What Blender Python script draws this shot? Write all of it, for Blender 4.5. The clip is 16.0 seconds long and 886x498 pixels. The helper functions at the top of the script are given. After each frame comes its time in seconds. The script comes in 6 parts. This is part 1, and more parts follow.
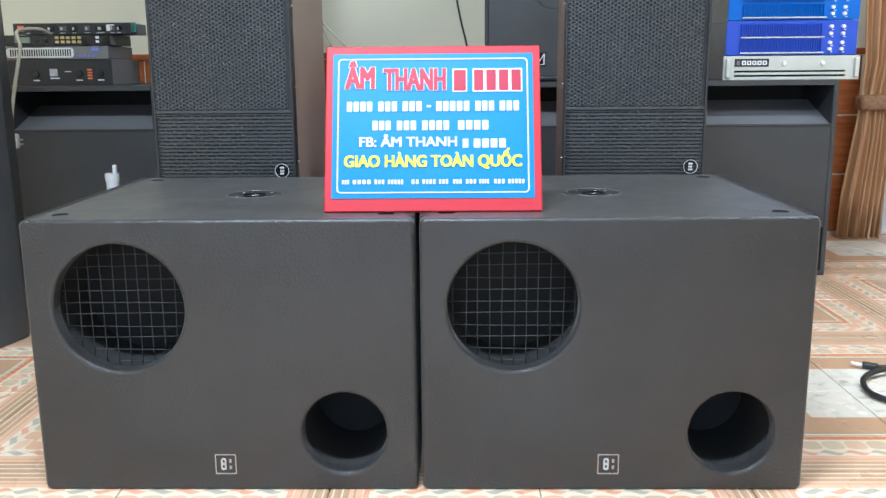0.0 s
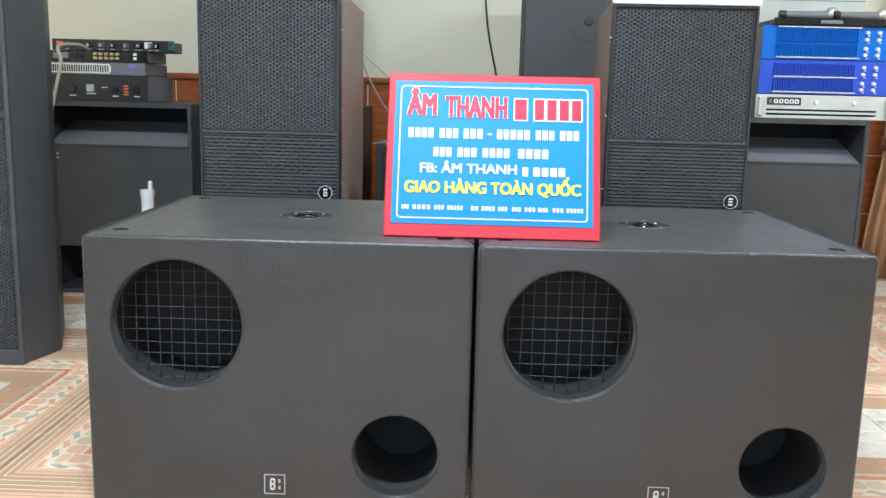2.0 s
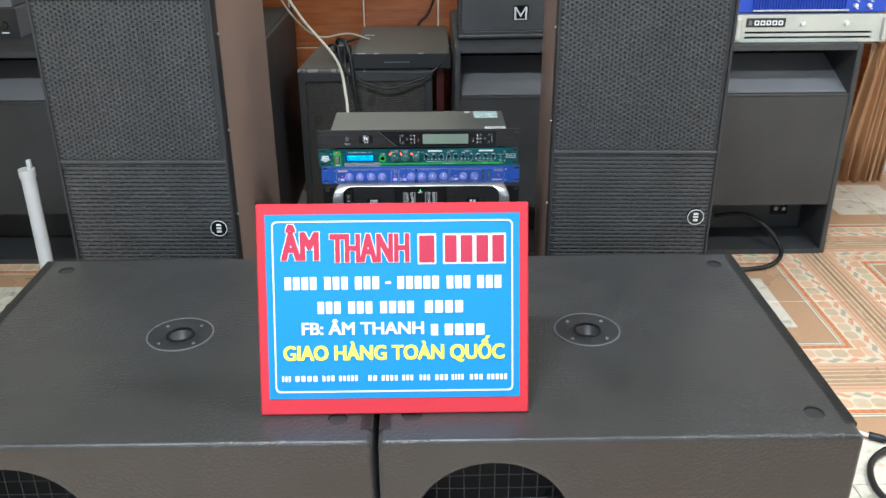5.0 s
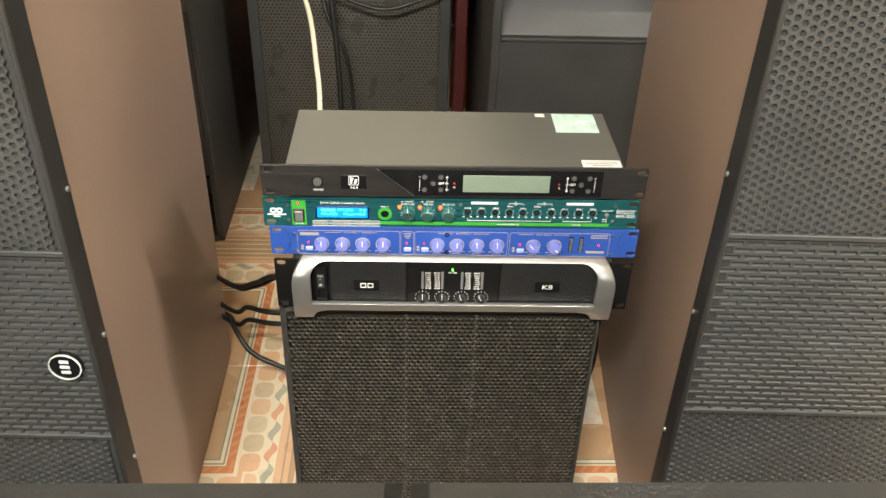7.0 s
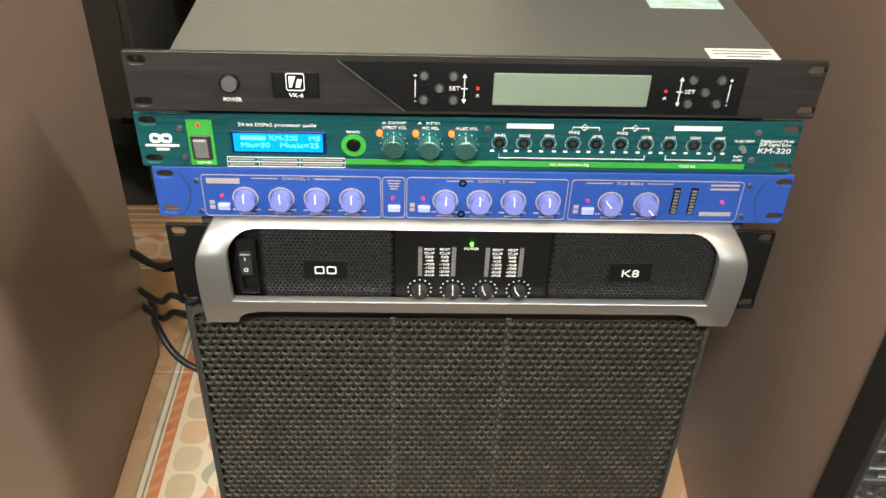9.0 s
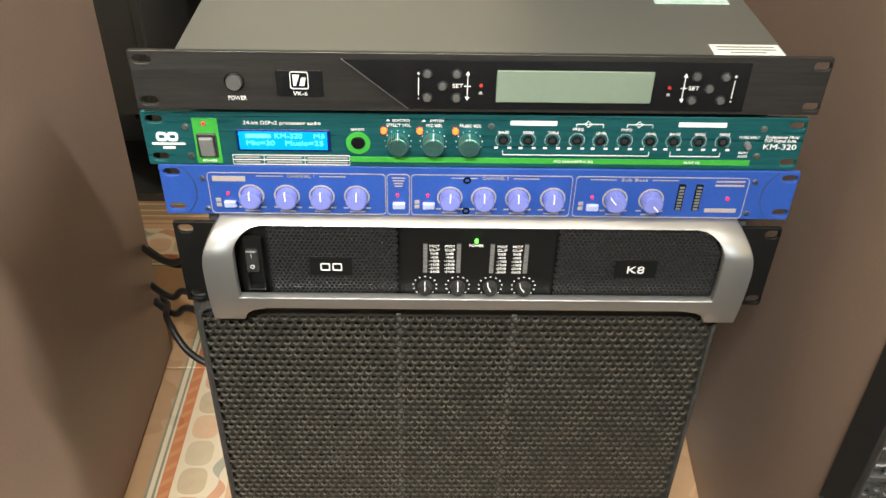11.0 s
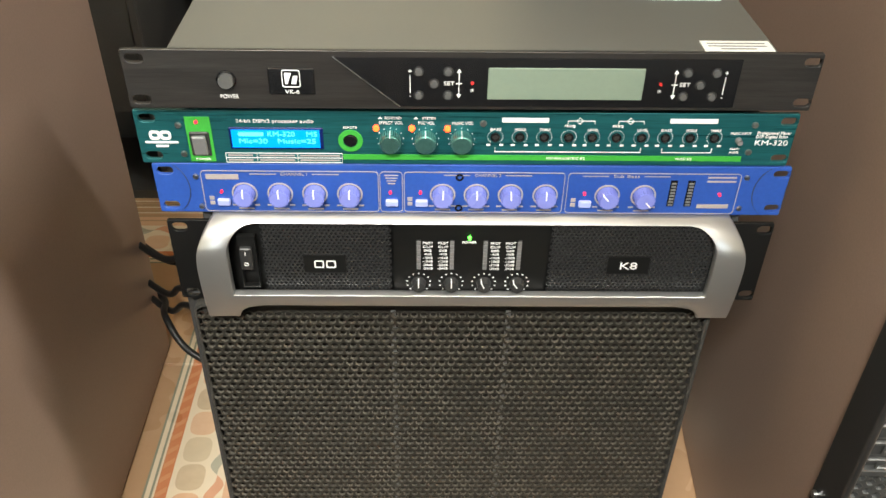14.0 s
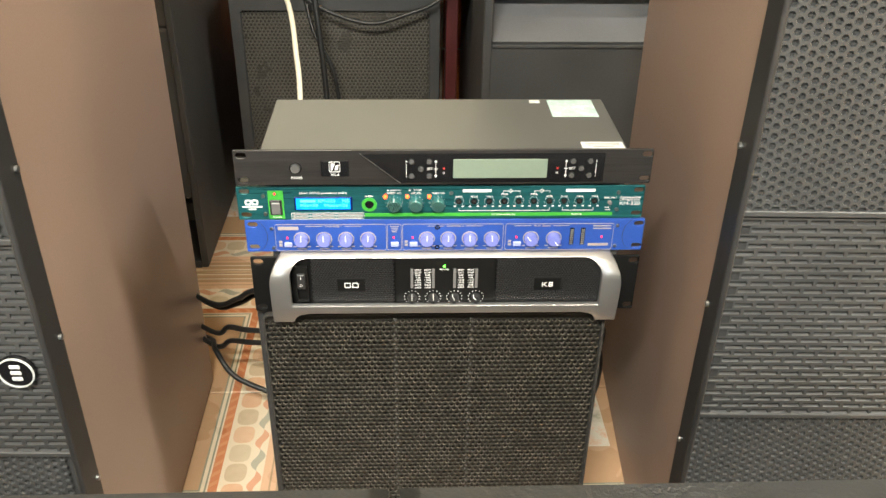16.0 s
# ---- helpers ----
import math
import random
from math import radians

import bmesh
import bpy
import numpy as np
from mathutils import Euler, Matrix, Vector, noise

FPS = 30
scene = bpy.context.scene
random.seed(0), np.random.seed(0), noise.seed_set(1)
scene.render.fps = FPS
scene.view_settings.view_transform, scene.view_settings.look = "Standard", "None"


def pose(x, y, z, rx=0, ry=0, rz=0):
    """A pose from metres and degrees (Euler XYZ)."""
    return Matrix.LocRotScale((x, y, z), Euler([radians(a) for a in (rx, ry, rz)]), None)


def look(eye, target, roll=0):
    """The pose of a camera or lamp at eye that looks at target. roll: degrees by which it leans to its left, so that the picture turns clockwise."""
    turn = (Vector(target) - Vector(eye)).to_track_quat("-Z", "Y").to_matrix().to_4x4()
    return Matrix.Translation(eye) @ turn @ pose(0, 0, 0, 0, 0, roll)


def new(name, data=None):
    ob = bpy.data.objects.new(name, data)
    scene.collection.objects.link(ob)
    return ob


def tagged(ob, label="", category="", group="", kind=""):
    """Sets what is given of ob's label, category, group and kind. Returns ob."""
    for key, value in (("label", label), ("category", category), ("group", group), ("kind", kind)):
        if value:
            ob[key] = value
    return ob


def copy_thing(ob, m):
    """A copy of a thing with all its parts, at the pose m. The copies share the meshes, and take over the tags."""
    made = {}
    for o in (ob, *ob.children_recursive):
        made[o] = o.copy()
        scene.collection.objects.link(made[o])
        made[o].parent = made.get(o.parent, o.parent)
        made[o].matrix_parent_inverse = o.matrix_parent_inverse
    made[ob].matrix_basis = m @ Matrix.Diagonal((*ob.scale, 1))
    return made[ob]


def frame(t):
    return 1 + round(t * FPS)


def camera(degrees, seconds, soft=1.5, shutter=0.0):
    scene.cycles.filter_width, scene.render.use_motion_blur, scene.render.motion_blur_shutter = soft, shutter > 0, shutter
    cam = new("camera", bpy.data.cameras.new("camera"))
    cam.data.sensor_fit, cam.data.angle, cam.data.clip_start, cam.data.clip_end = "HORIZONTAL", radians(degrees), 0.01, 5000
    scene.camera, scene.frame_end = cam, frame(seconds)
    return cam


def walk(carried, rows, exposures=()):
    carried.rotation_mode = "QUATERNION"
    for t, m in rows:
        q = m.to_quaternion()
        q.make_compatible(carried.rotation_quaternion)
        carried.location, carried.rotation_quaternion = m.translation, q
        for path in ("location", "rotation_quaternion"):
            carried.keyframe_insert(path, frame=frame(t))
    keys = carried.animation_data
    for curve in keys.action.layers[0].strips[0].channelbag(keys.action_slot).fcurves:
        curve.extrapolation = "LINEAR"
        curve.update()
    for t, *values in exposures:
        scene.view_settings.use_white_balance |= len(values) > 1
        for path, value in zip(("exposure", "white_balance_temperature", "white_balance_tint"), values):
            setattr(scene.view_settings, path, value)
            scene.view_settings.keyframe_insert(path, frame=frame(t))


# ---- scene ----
cam = camera(54.0, 16.0)
PATH = [
    (0, (-0.005, -0.175, 0.783), (-0.043, 1.783, 0.378), -0.5),
    (0.5, (-0.029, -0.183, 0.781), (-0.051, 1.777, 0.383), 0.2),
    (1, (-0.066, -0.183, 0.78), (-0.097, 1.779, 0.396), 1.0),
    (1.5, (-0.094, -0.184, 0.779), (-0.119, 1.783, 0.417), 1.3),
    (2, (-0.111, -0.187, 0.784), (-0.151, 1.782, 0.438), 1.4),
    (2.5, (-0.074, -0.16, 0.789), (-0.103, 1.807, 0.43), 0.9),
    (3, (-0.046, -0.097, 0.85), (-0.063, 1.862, 0.448), 0.3),
    (3.5, (-0.013, -0.069, 1.158), (-0.031, 1.853, 0.605), -0.1),
    (3.7, (0.013, -0.081, 1.283), (0.003, 1.817, 0.655), 0.5),
    (5.8, (-0.02, 0.737, 1.305), (0.022, 2.524, 0.408), -0.6),
    (6, (-0.034, 0.834, 1.299), (0.015, 2.605, 0.372), -0.1),
    (6.5, (-0.052, 1.099, 1.285), (-0.019, 2.8, 0.233), 0.1),
    (7, (-0.081, 1.382, 1.219), (-0.004, 3.029, 0.087), 2.0),
    (7.5, (-0.073, 1.62, 1.083), (0.012, 3.261, -0.057), 2.4),
    (8, (-0.076, 1.734, 0.973), (0.013, 3.356, -0.195), 2.2),
    (8.5, (-0.073, 1.772, 0.937), (0.018, 3.388, -0.237), 2.3),
    (9, (-0.075, 1.773, 0.939), (0.012, 3.381, -0.247), 2.3),
    (11.5, (-0.066, 1.772, 0.944), (-0.017, 3.371, -0.256), 1.4),
    (12, (-0.067, 1.773, 0.946), (-0.008, 3.37, -0.257), 1.5),
    (12.5, (-0.064, 1.776, 0.945), (-0.007, 3.375, -0.254), 1.2),
    (13, (-0.062, 1.777, 0.944), (-0.003, 3.38, -0.251), 0.9),
    (13.5, (-0.06, 1.775, 0.942), (-0.009, 3.374, -0.258), 1.1),
    (14, (-0.061, 1.771, 0.945), (-0.011, 3.365, -0.262), 1.2),
    (14.5, (-0.064, 1.769, 0.945), (-0.001, 3.359, -0.267), 1.4),
    (15, (-0.063, 1.752, 0.96), (0.005, 3.354, -0.235), 1.5),
    (15.5, (-0.052, 1.671, 1.02), (0.019, 3.332, -0.092), 1.3),
    (16, (-0.069, 1.417, 1.11), (0.014, 3.128, 0.078), 1.0),
]
walk(cam, [(t, look(eye, target, roll)) for t, eye, target, roll in PATH],
     exposures=[(0.0, -0.12, 5100, 6), (2.5, -0.05, 5350, 6), (3.5, -0.04, 6000, 5), (5.8, -0.14, 5200, 6), (6.1, -0.02, 5400, 6), (6.5, 0.36, 6600, 6),
                (7.0, 0.56, 6900, 6), (8.0, 0.47, 6800, 5), (9.0, 0.50, 6700, 5), (15.0, 0.50, 6650, 5), (15.5, 0.52, 6800, 6), (16.0, 0.79, 6850, 6)])
from mathutils import geometry

# ---------------------------------------------------------------- light
world = bpy.data.worlds.new("world")
scene.world = world
world.use_nodes = True
wn = world.node_tree.nodes
sky = wn.new("ShaderNodeTexSky")
sky.sky_type, sky.sun_disc = "NISHITA", False
sky.sun_elevation, sky.sun_rotation = radians(40), radians(200)
world.node_tree.links.new(sky.outputs[0], wn["Background"].inputs[0])
wn["Background"].inputs[1].default_value = 0.10


def area_lamp(name, eye, target, sx, sy, power, color):
    data = bpy.data.lights.new(name, "AREA")
    data.shape, data.size, data.size_y, data.energy, data.color = "RECTANGLE", sx, sy, power, color
    ob = new(name, data)
    ob.matrix_world = look(eye, target)
    return ob


# daylight that fills the wide open shop front, and two unseen ceiling tubes
area_lamp("shop_front_daylight", (-0.3, -3.62, 1.40), (-0.3, 2.0, 1.1), 4.2, 2.2, 66, (0.86, 0.94, 1.0))
area_lamp("unseen_ceiling_light", (-0.45, 0.45, 2.58), (-0.45, 0.45, 0.0), 0.9, 0.10, 128, (1.0, 0.98, 0.93))
# added fill without a known fitting, brightens surfaces that face right
area_lamp("unseen_ceiling_light", (1.75, 1.55, 2.58), (1.75, 1.55, 0.0), 1.2, 0.12, 62, (1.0, 0.98, 0.93))


# ---------------------------------------------------------------- materials
class Nodes:
    def __init__(self, name):
        self.m = bpy.data.materials.new(name)
        self.m.use_nodes = True
        self.t = self.m.node_tree
        self.b = self.t.nodes["Principled BSDF"]

    def n(self, kind, **kw):
        node = self.t.nodes.new(kind)
        for k, v in kw.items():
            setattr(node, k, v)
        return node

    def link(self, a, b):
        self.t.links.new(a, b)

    def math(self, op, a, b=None, c=None):
        node = self.n("ShaderNodeMath", operation=op)
        for k, v in enumerate((a, b, c)):
            if v is None:
                continue
            if isinstance(v, (int, float)):
                node.inputs[k].default_value = v
            else:
                self.link(v, node.inputs[k])
        return node.outputs[0]

    def mix(self, fac, a, b):
        node = self.n("ShaderNodeMix", data_type="RGBA")
        for k, v in ((0, fac), (6, a), (7, b)):
            if isinstance(v, (int, float)):
                node.inputs[k].default_value = v
            elif isinstance(v, tuple):
                node.inputs[k].default_value = (*v, 1)
            else:
                self.link(v, node.inputs[k])
        return node.outputs[2]

    def noise(self, vec, scale, detail=3.0, rough=0.55):
        node = self.n("ShaderNodeTexNoise")
        node.inputs["Scale"].default_value = scale
        node.inputs["Detail"].default_value = detail
        node.inputs["Roughness"].default_value = rough
        if vec is not None:
            self.link(vec, node.inputs["Vector"])
        return node.outputs["Fac"]

    def ramp(self, fac, stops, mode="LINEAR"):
        node = self.n("ShaderNodeValToRGB")
        cr = node.color_ramp
        cr.interpolation = mode
        while len(cr.elements) < len(stops):
            cr.elements.new(0.5)
        for e, (p, c) in zip(cr.elements, stops):
            e.position, e.color = p, (*c, 1)
        self.link(fac, node.inputs[0])
        return node.outputs[0]

    def bump(self, height, strength, dist):
        node = self.n("ShaderNodeBump")
        node.inputs["Strength"].default_value = strength
        node.inputs["Distance"].default_value = dist
        self.link(height, node.inputs["Height"])
        self.link(node.outputs[0], self.b.inputs["Normal"])


def finish(name, color, rough=0.5, metal=0.0, vary=0.25, grain=300.0, bump=0.0, dist=0.0006, blotch=7.0, rvary=0.12,
           stretch=(1, 1, 1), coat=0.0, spec=0.5):
    """Painted, moulded or metal surface: base colour varied at two scales, uneven gloss and a fine relief."""
    k = Nodes(name)
    geo = k.n("ShaderNodeTexCoord")
    mp = k.n("ShaderNodeMapping")
    mp.inputs["Scale"].default_value = stretch
    k.link(geo.outputs["Object"], mp.inputs["Vector"])
    v = mp.outputs[0]
    big, fine = k.noise(v, blotch, 4.0), k.noise(v, grain, 2.0)
    f = k.math("ADD", k.math("MULTIPLY", big, 0.6), k.math("MULTIPLY", fine, 0.4))
    lo = tuple(c * (1 - vary) for c in color)
    hi = tuple(min(1.0, c * (1 + vary)) for c in color)
    k.link(k.ramp(f, [(0.3, lo), (0.7, hi)]), k.b.inputs["Base Color"])
    k.link(k.math("ADD", k.math("MULTIPLY", big, 2 * rvary), rough - rvary), k.b.inputs["Roughness"])
    k.b.inputs["Metallic"].default_value = metal
    k.b.inputs["Coat Weight"].default_value = coat
    k.b.inputs["Specular IOR Level"].default_value = spec
    if bump:
        k.bump(fine, bump, dist)
    return k.m


def glowing(name, color, strength):
    k = Nodes(name)
    k.b.inputs["Base Color"].default_value = (*color, 1)
    k.b.inputs["Emission Color"].default_value = (*color, 1)
    k.b.inputs["Emission Strength"].default_value = strength
    k.b.inputs["Roughness"].default_value = 0.3
    return k.m


def sub_paint():
    """Charcoal textured paint with hammered patches and scuffs."""
    k = Nodes("charcoal_texture_paint")
    v = k.n("ShaderNodeTexCoord").outputs["Object"]
    big, mid, fine = k.noise(v, 3.5, 3.0), k.noise(v, 22.0, 4.0), k.noise(v, 170.0, 3.0)
    k.link(k.ramp(k.math("ADD", k.math("MULTIPLY", big, 0.7), k.math("MULTIPLY", mid, 0.3)),
                  [(0.3, (0.0105, 0.0105, 0.0103)), (0.7, (0.0240, 0.0239, 0.0234))]), k.b.inputs["Base Color"])
    k.link(k.math("ADD", 0.30, k.math("MULTIPLY", mid, 0.22)), k.b.inputs["Roughness"])
    k.b.inputs["Coat Weight"].default_value = 0.35
    k.b.inputs["Coat Roughness"].default_value = 0.30
    k.b.inputs["Sheen Weight"].default_value = 0.10
    k.b.inputs["Sheen Roughness"].default_value = 0.5
    patch = k.ramp(k.noise(v, 5.0, 2.0), [(0.42, (0.25, 0.25, 0.25)), (0.62, (1, 1, 1))])
    k.bump(k.math("MULTIPLY", fine, patch), 1.0, 0.0030)
    return k.m


def floor_glaze(cx, cy, px, py):
    """Printed ceramic: frames of tan, ornament and pinstripes round a pale flower on every fourth joint."""
    k = Nodes("printed_ceramic_tile")
    sep = k.n("ShaderNodeSeparateXYZ")
    pos = k.n("ShaderNodeNewGeometry").outputs["Position"]
    k.link(pos, sep.inputs[0])
    dx = k.math("PINGPONG", k.math("ADD", sep.outputs[0], 20 * px - cx), px / 2)
    dy = k.math("PINGPONG", k.math("ADD", sep.outputs[1], 20 * py - cy), py / 2)
    u, s = k.math("MAXIMUM", k.math("DIVIDE", dx, px / 2), k.math("DIVIDE", dy, py / 2)), k.math("MINIMUM", dx, dy)
    tan, peach, cream, brown = (0.47, 0.285, 0.160), (0.67, 0.41, 0.26), (0.75, 0.64, 0.48), (0.40, 0.26, 0.15)
    orange, green, pale = (0.55, 0.17, 0.06), (0.20, 0.23, 0.18), (0.72, 0.69, 0.60)
    bands = [(0.0, pale), (0.372, tan), (0.575, green), (0.583, cream), (0.600, green), (0.607, cream), (0.617, orange),
             (0.655, cream), (0.668, peach), (0.835, peach), (0.868, brown), (0.878, peach), (0.900, brown), (0.912, tan),
             (0.928, cream), (0.936, brown), (0.955, tan), (0.972, cream), (0.980, brown)]
    base = k.ramp(u, bands, "CONSTANT")
    # ornament frame: rounded patches along the band, edged with leaves
    wave = k.math("FRACT", k.math("MULTIPLY", s, 1 / 0.047))
    tile_id = k.math("FLOOR", k.math("MULTIPLY", s, 1 / 0.047))
    hue = k.n("ShaderNodeTexWhiteNoise", noise_dimensions="1D")
    k.link(tile_id, hue.inputs["W"])
    patch_col = k.ramp(hue.outputs["Value"], [(0.0, (0.42, 0.30, 0.18)), (0.35, (0.62, 0.24, 0.10)), (0.6, (0.50, 0.40, 0.26)),
                                              (0.8, (0.66, 0.33, 0.18))], "CONSTANT")
    grain = k.noise(pos, 60.0, 4.0)
    patch_col = k.mix(k.math("MULTIPLY", grain, 0.5), patch_col, (0.70, 0.55, 0.36))
    across = k.math("POWER", k.math("ABSOLUTE", k.math("DIVIDE", k.math("SUBTRACT", u, 0.720), 0.047)), 3.0)
    along = k.math("POWER", k.math("ABSOLUTE", k.math("DIVIDE", k.math("SUBTRACT", wave, 0.5), 0.46)), 3.0)
    patch = k.math("LESS_THAN", k.math("ADD", across, along), 1.0)
    # curling leaves along the outer side of the frame, by turns orange and grey-green
    run = k.math("MULTIPLY", s, 1 / 0.052)
    phase = k.math("FRACT", run)
    turn = k.math("FRACT", k.math("MULTIPLY", k.math("FLOOR", run), 0.5))
    leaf_col = k.mix(k.math("GREATER_THAN", turn, 0.25), (0.60, 0.17, 0.06), (0.20, 0.24, 0.20))
    body = k.math("SINE", k.math("MULTIPLY", phase, math.pi))
    curl = k.math("MULTIPLY", k.math("SINE", k.math("MULTIPLY", phase, 2 * math.pi)), 0.35)
    side = k.math("ABSOLUTE", k.math("SUBTRACT", k.math("DIVIDE", k.math("SUBTRACT", u, 0.806), 0.034), curl))
    leaf = k.math("LESS_THAN", side, k.math("MULTIPLY", body, 0.62))
    edge = k.math("MULTIPLY", k.math("GREATER_THAN", u, 0.668), k.math("LESS_THAN", u, 0.838))
    rope = k.math("MULTIPLY", k.math("MULTIPLY", k.math("GREATER_THAN", u, 0.620), k.math("LESS_THAN", u, 0.652)), k.math("GREATER_THAN", k.math("FRACT", k.math("ADD", k.math("MULTIPLY", s, 42.0), k.math("MULTIPLY", u, 14.0))), 0.62))
    base = k.mix(k.math("MULTIPLY", rope, 0.55), base, (0.66, 0.32, 0.15))
    col = k.mix(edge, base, cream)
    col = k.mix(k.math("MULTIPLY", patch, 0.75), col, patch_col)
    col = k.mix(k.math("MULTIPLY", leaf, 0.68), col, leaf_col)
    # flower
    fl = k.noise(pos, 16.0, 5.0, 0.7)
    flower = k.ramp(fl, [(0.36, (0.36, 0.36, 0.27)), (0.44, (0.66, 0.62, 0.52)), (0.56, pale), (0.63, (0.74, 0.52, 0.38)), (0.70, (0.60, 0.30, 0.18))])
    col = k.mix(k.math("LESS_THAN", u, 0.372), col, flower)
    wear = k.noise(pos, 2.0, 4.0)
    col = k.mix(k.math("MULTIPLY", wear, 0.25), col, k.mix(grain, (0.40, 0.28, 0.18), (0.75, 0.58, 0.42)))
    k.link(col, k.b.inputs["Base Color"])
    k.link(k.math("ADD", 0.16, k.math("MULTIPLY", wear, 0.22)), k.b.inputs["Roughness"])
    return k.m


def wall_paint(name, lo, hi):
    k = Nodes(name)
    v = k.n("ShaderNodeNewGeometry").outputs["Position"]
    big, fine = k.noise(v, 1.3, 5.0), k.noise(v, 160.0, 2.0)
    k.link(k.ramp(big, [(0.3, lo), (0.7, hi)]), k.b.inputs["Base Color"])
    k.b.inputs["Roughness"].default_value = 0.75
    k.bump(fine, 0.12, 0.001)
    return k.m


def wainscot_glaze():
    k = Nodes("glazed_brown_wall_tile")
    v = k.n("ShaderNodeNewGeometry").outputs["Position"]
    mp = k.n("ShaderNodeMapping")
    mp.inputs["Scale"].default_value = (1.0, 1.0, 9.0)
    k.link(v, mp.inputs["Vector"])
    streak = k.noise(mp.outputs[0], 6.0, 5.0)
    k.link(k.ramp(streak, [(0.3, (0.26, 0.075, 0.025)), (0.7, (0.42, 0.14, 0.045))]), k.b.inputs["Base Color"])
    k.b.inputs["Roughness"].default_value = 0.16
    return k.m


def wood(name, lo, hi, rough=0.45):
    k = Nodes(name)
    mp = k.n("ShaderNodeMapping")
    mp.inputs["Scale"].default_value = (18.0, 18.0, 1.2)
    k.link(k.n("ShaderNodeTexCoord").outputs["Object"], mp.inputs["Vector"])
    g = k.noise(mp.outputs[0], 3.0, 5.0)
    k.link(k.ramp(g, [(0.3, lo), (0.7, hi)]), k.b.inputs["Base Color"])
    k.b.inputs["Roughness"].default_value = rough
    return k.m


M = {}
M["sub"] = sub_paint()
M["black"] = finish("black_cabinet_paint", (0.041, 0.042, 0.043), 0.50, bump=0.25, dist=0.0008, grain=260)
M["black_gloss"] = finish("black_gloss_plastic", (0.008, 0.008, 0.009), 0.18, vary=0.1)
M["black_plastic"] = finish("black_moulded_plastic", (0.022, 0.022, 0.023), 0.42, bump=0.15, grain=500, dist=0.0003)
M["grille"] = finish("black_grille_steel", (0.044, 0.045, 0.046), 0.42, metal=0.0, bump=0.1, grain=600, dist=0.0002)
M["dusty_grille"] = finish("dusty_worn_grille_steel", (0.085, 0.080, 0.070), 0.30, vary=0.22, bump=0.1, grain=500, dist=0.0002, blotch=14)
M["dusty_foam"] = finish("dusty_foam", (0.022, 0.020, 0.017), 0.9, vary=0.15)
# brighter than the sheet: glints of the hole rims put into the colour
M["grille_rim"] = finish("glint_hole_rim", (0.106, 0.097, 0.083), 0.27, metal=0.4, vary=0.4, blotch=40)
M["stand_grille"] = finish("scuffed_black_grille_steel", (0.030, 0.0275, 0.0235), 0.35, vary=0.25, bump=0.1, grain=500, dist=0.0002, blotch=14)
M["carpet"] = finish("worn_charcoal_carpet_edging", (0.040, 0.037, 0.033), 0.95, vary=0.5, bump=0.8, grain=700, dist=0.0016, blotch=60)
M["side_grey"] = finish("scuffed_dark_grey_paint", (0.050, 0.052, 0.054), 0.45, vary=0.25, bump=0.3, grain=260, dist=0.0008)
M["dusty_top"] = finish("dusty_grey_cabinet_paint", (0.135, 0.130, 0.115), 0.5, vary=0.3, bump=0.2, grain=300, blotch=12)
M["maroon"] = finish("dark_maroon_paint", (0.060, 0.012, 0.012), 0.4, vary=0.3)
# near-black colour that paints the shade inside openings and slots
M["void"] = finish("dark_recess_shade", (0.018, 0.018, 0.018), 0.95, vary=0.3)
M["foam"] = finish("grey_grille_foam", (0.034, 0.034, 0.034), 0.9, vary=0.3)
M["brown"] = finish("brown_cabinet_laminate", (0.275, 0.196, 0.163), 0.42, vary=0.12, grain=420, bump=0.12, dist=0.0004, blotch=4)
M["anod"] = finish("brushed_black_aluminium", (0.045, 0.042, 0.041), 0.38, metal=0.6, vary=0.35, grain=60, stretch=(1, 30, 30), blotch=9)
M["lid"] = finish("black_steel_lid", (0.100, 0.100, 0.092), 0.30, vary=0.05, rvary=0.03)
M["silver"] = finish("brushed_silver_aluminium", (0.44, 0.44, 0.445), 0.30, metal=0.80, vary=0.02, grain=90, rvary=0.03)
M["amp_black"] = finish("satin_black_panel", (0.006, 0.006, 0.006), 0.45, vary=0.1, spec=0.28)
M["amp_web"] = finish("black_perforated_steel", (0.020, 0.020, 0.021), 0.42, vary=0.1, spec=0.45)
M["shelf_grey"] = finish("dark_brushed_ledge", (0.18, 0.18, 0.175), 0.35, metal=0.6, vary=0.1)
M["steel"] = finish("bare_steel", (0.50, 0.50, 0.50), 0.35, metal=1.0, vary=0.15)
M["wire"] = finish("galvanised_wire", (0.047, 0.049, 0.052), 0.42, metal=0.5, vary=0.2)
M["button_grey"] = finish("charcoal_button_plastic", (0.085, 0.085, 0.086), 0.36, vary=0.1)
M["teal"] = finish("teal_green_panel_paint", (0.018, 0.125, 0.140), 0.30, metal=0.5, vary=0.38, grain=50, stretch=(1, 26, 26))
M["blue"] = finish("royal_blue_panel_paint", (0.024, 0.075, 0.345), 0.34, vary=0.16)
M["teal_knob"] = finish("anodised_teal_aluminium", (0.13, 0.33, 0.31), 0.24, metal=0.85, vary=0.3)
M["teal_dark"] = finish("shadowed_teal_ribs", (0.08, 0.24, 0.22), 0.3, metal=0.7, vary=0.2)
M["green"] = finish("leaf_green_print", (0.045, 0.33, 0.045), 0.4, vary=0.12)
M["knob_lav"] = finish("lavender_plastic", (0.19, 0.22, 0.60), 0.24, vary=0.06)
M["button_lav"] = finish("pale_lavender_plastic", (0.36, 0.42, 0.80), 0.3, vary=0.05)
M["lcd_bezel"] = finish("deep_blue_display_frame", (0.004, 0.012, 0.09), 0.25, vary=0.1)
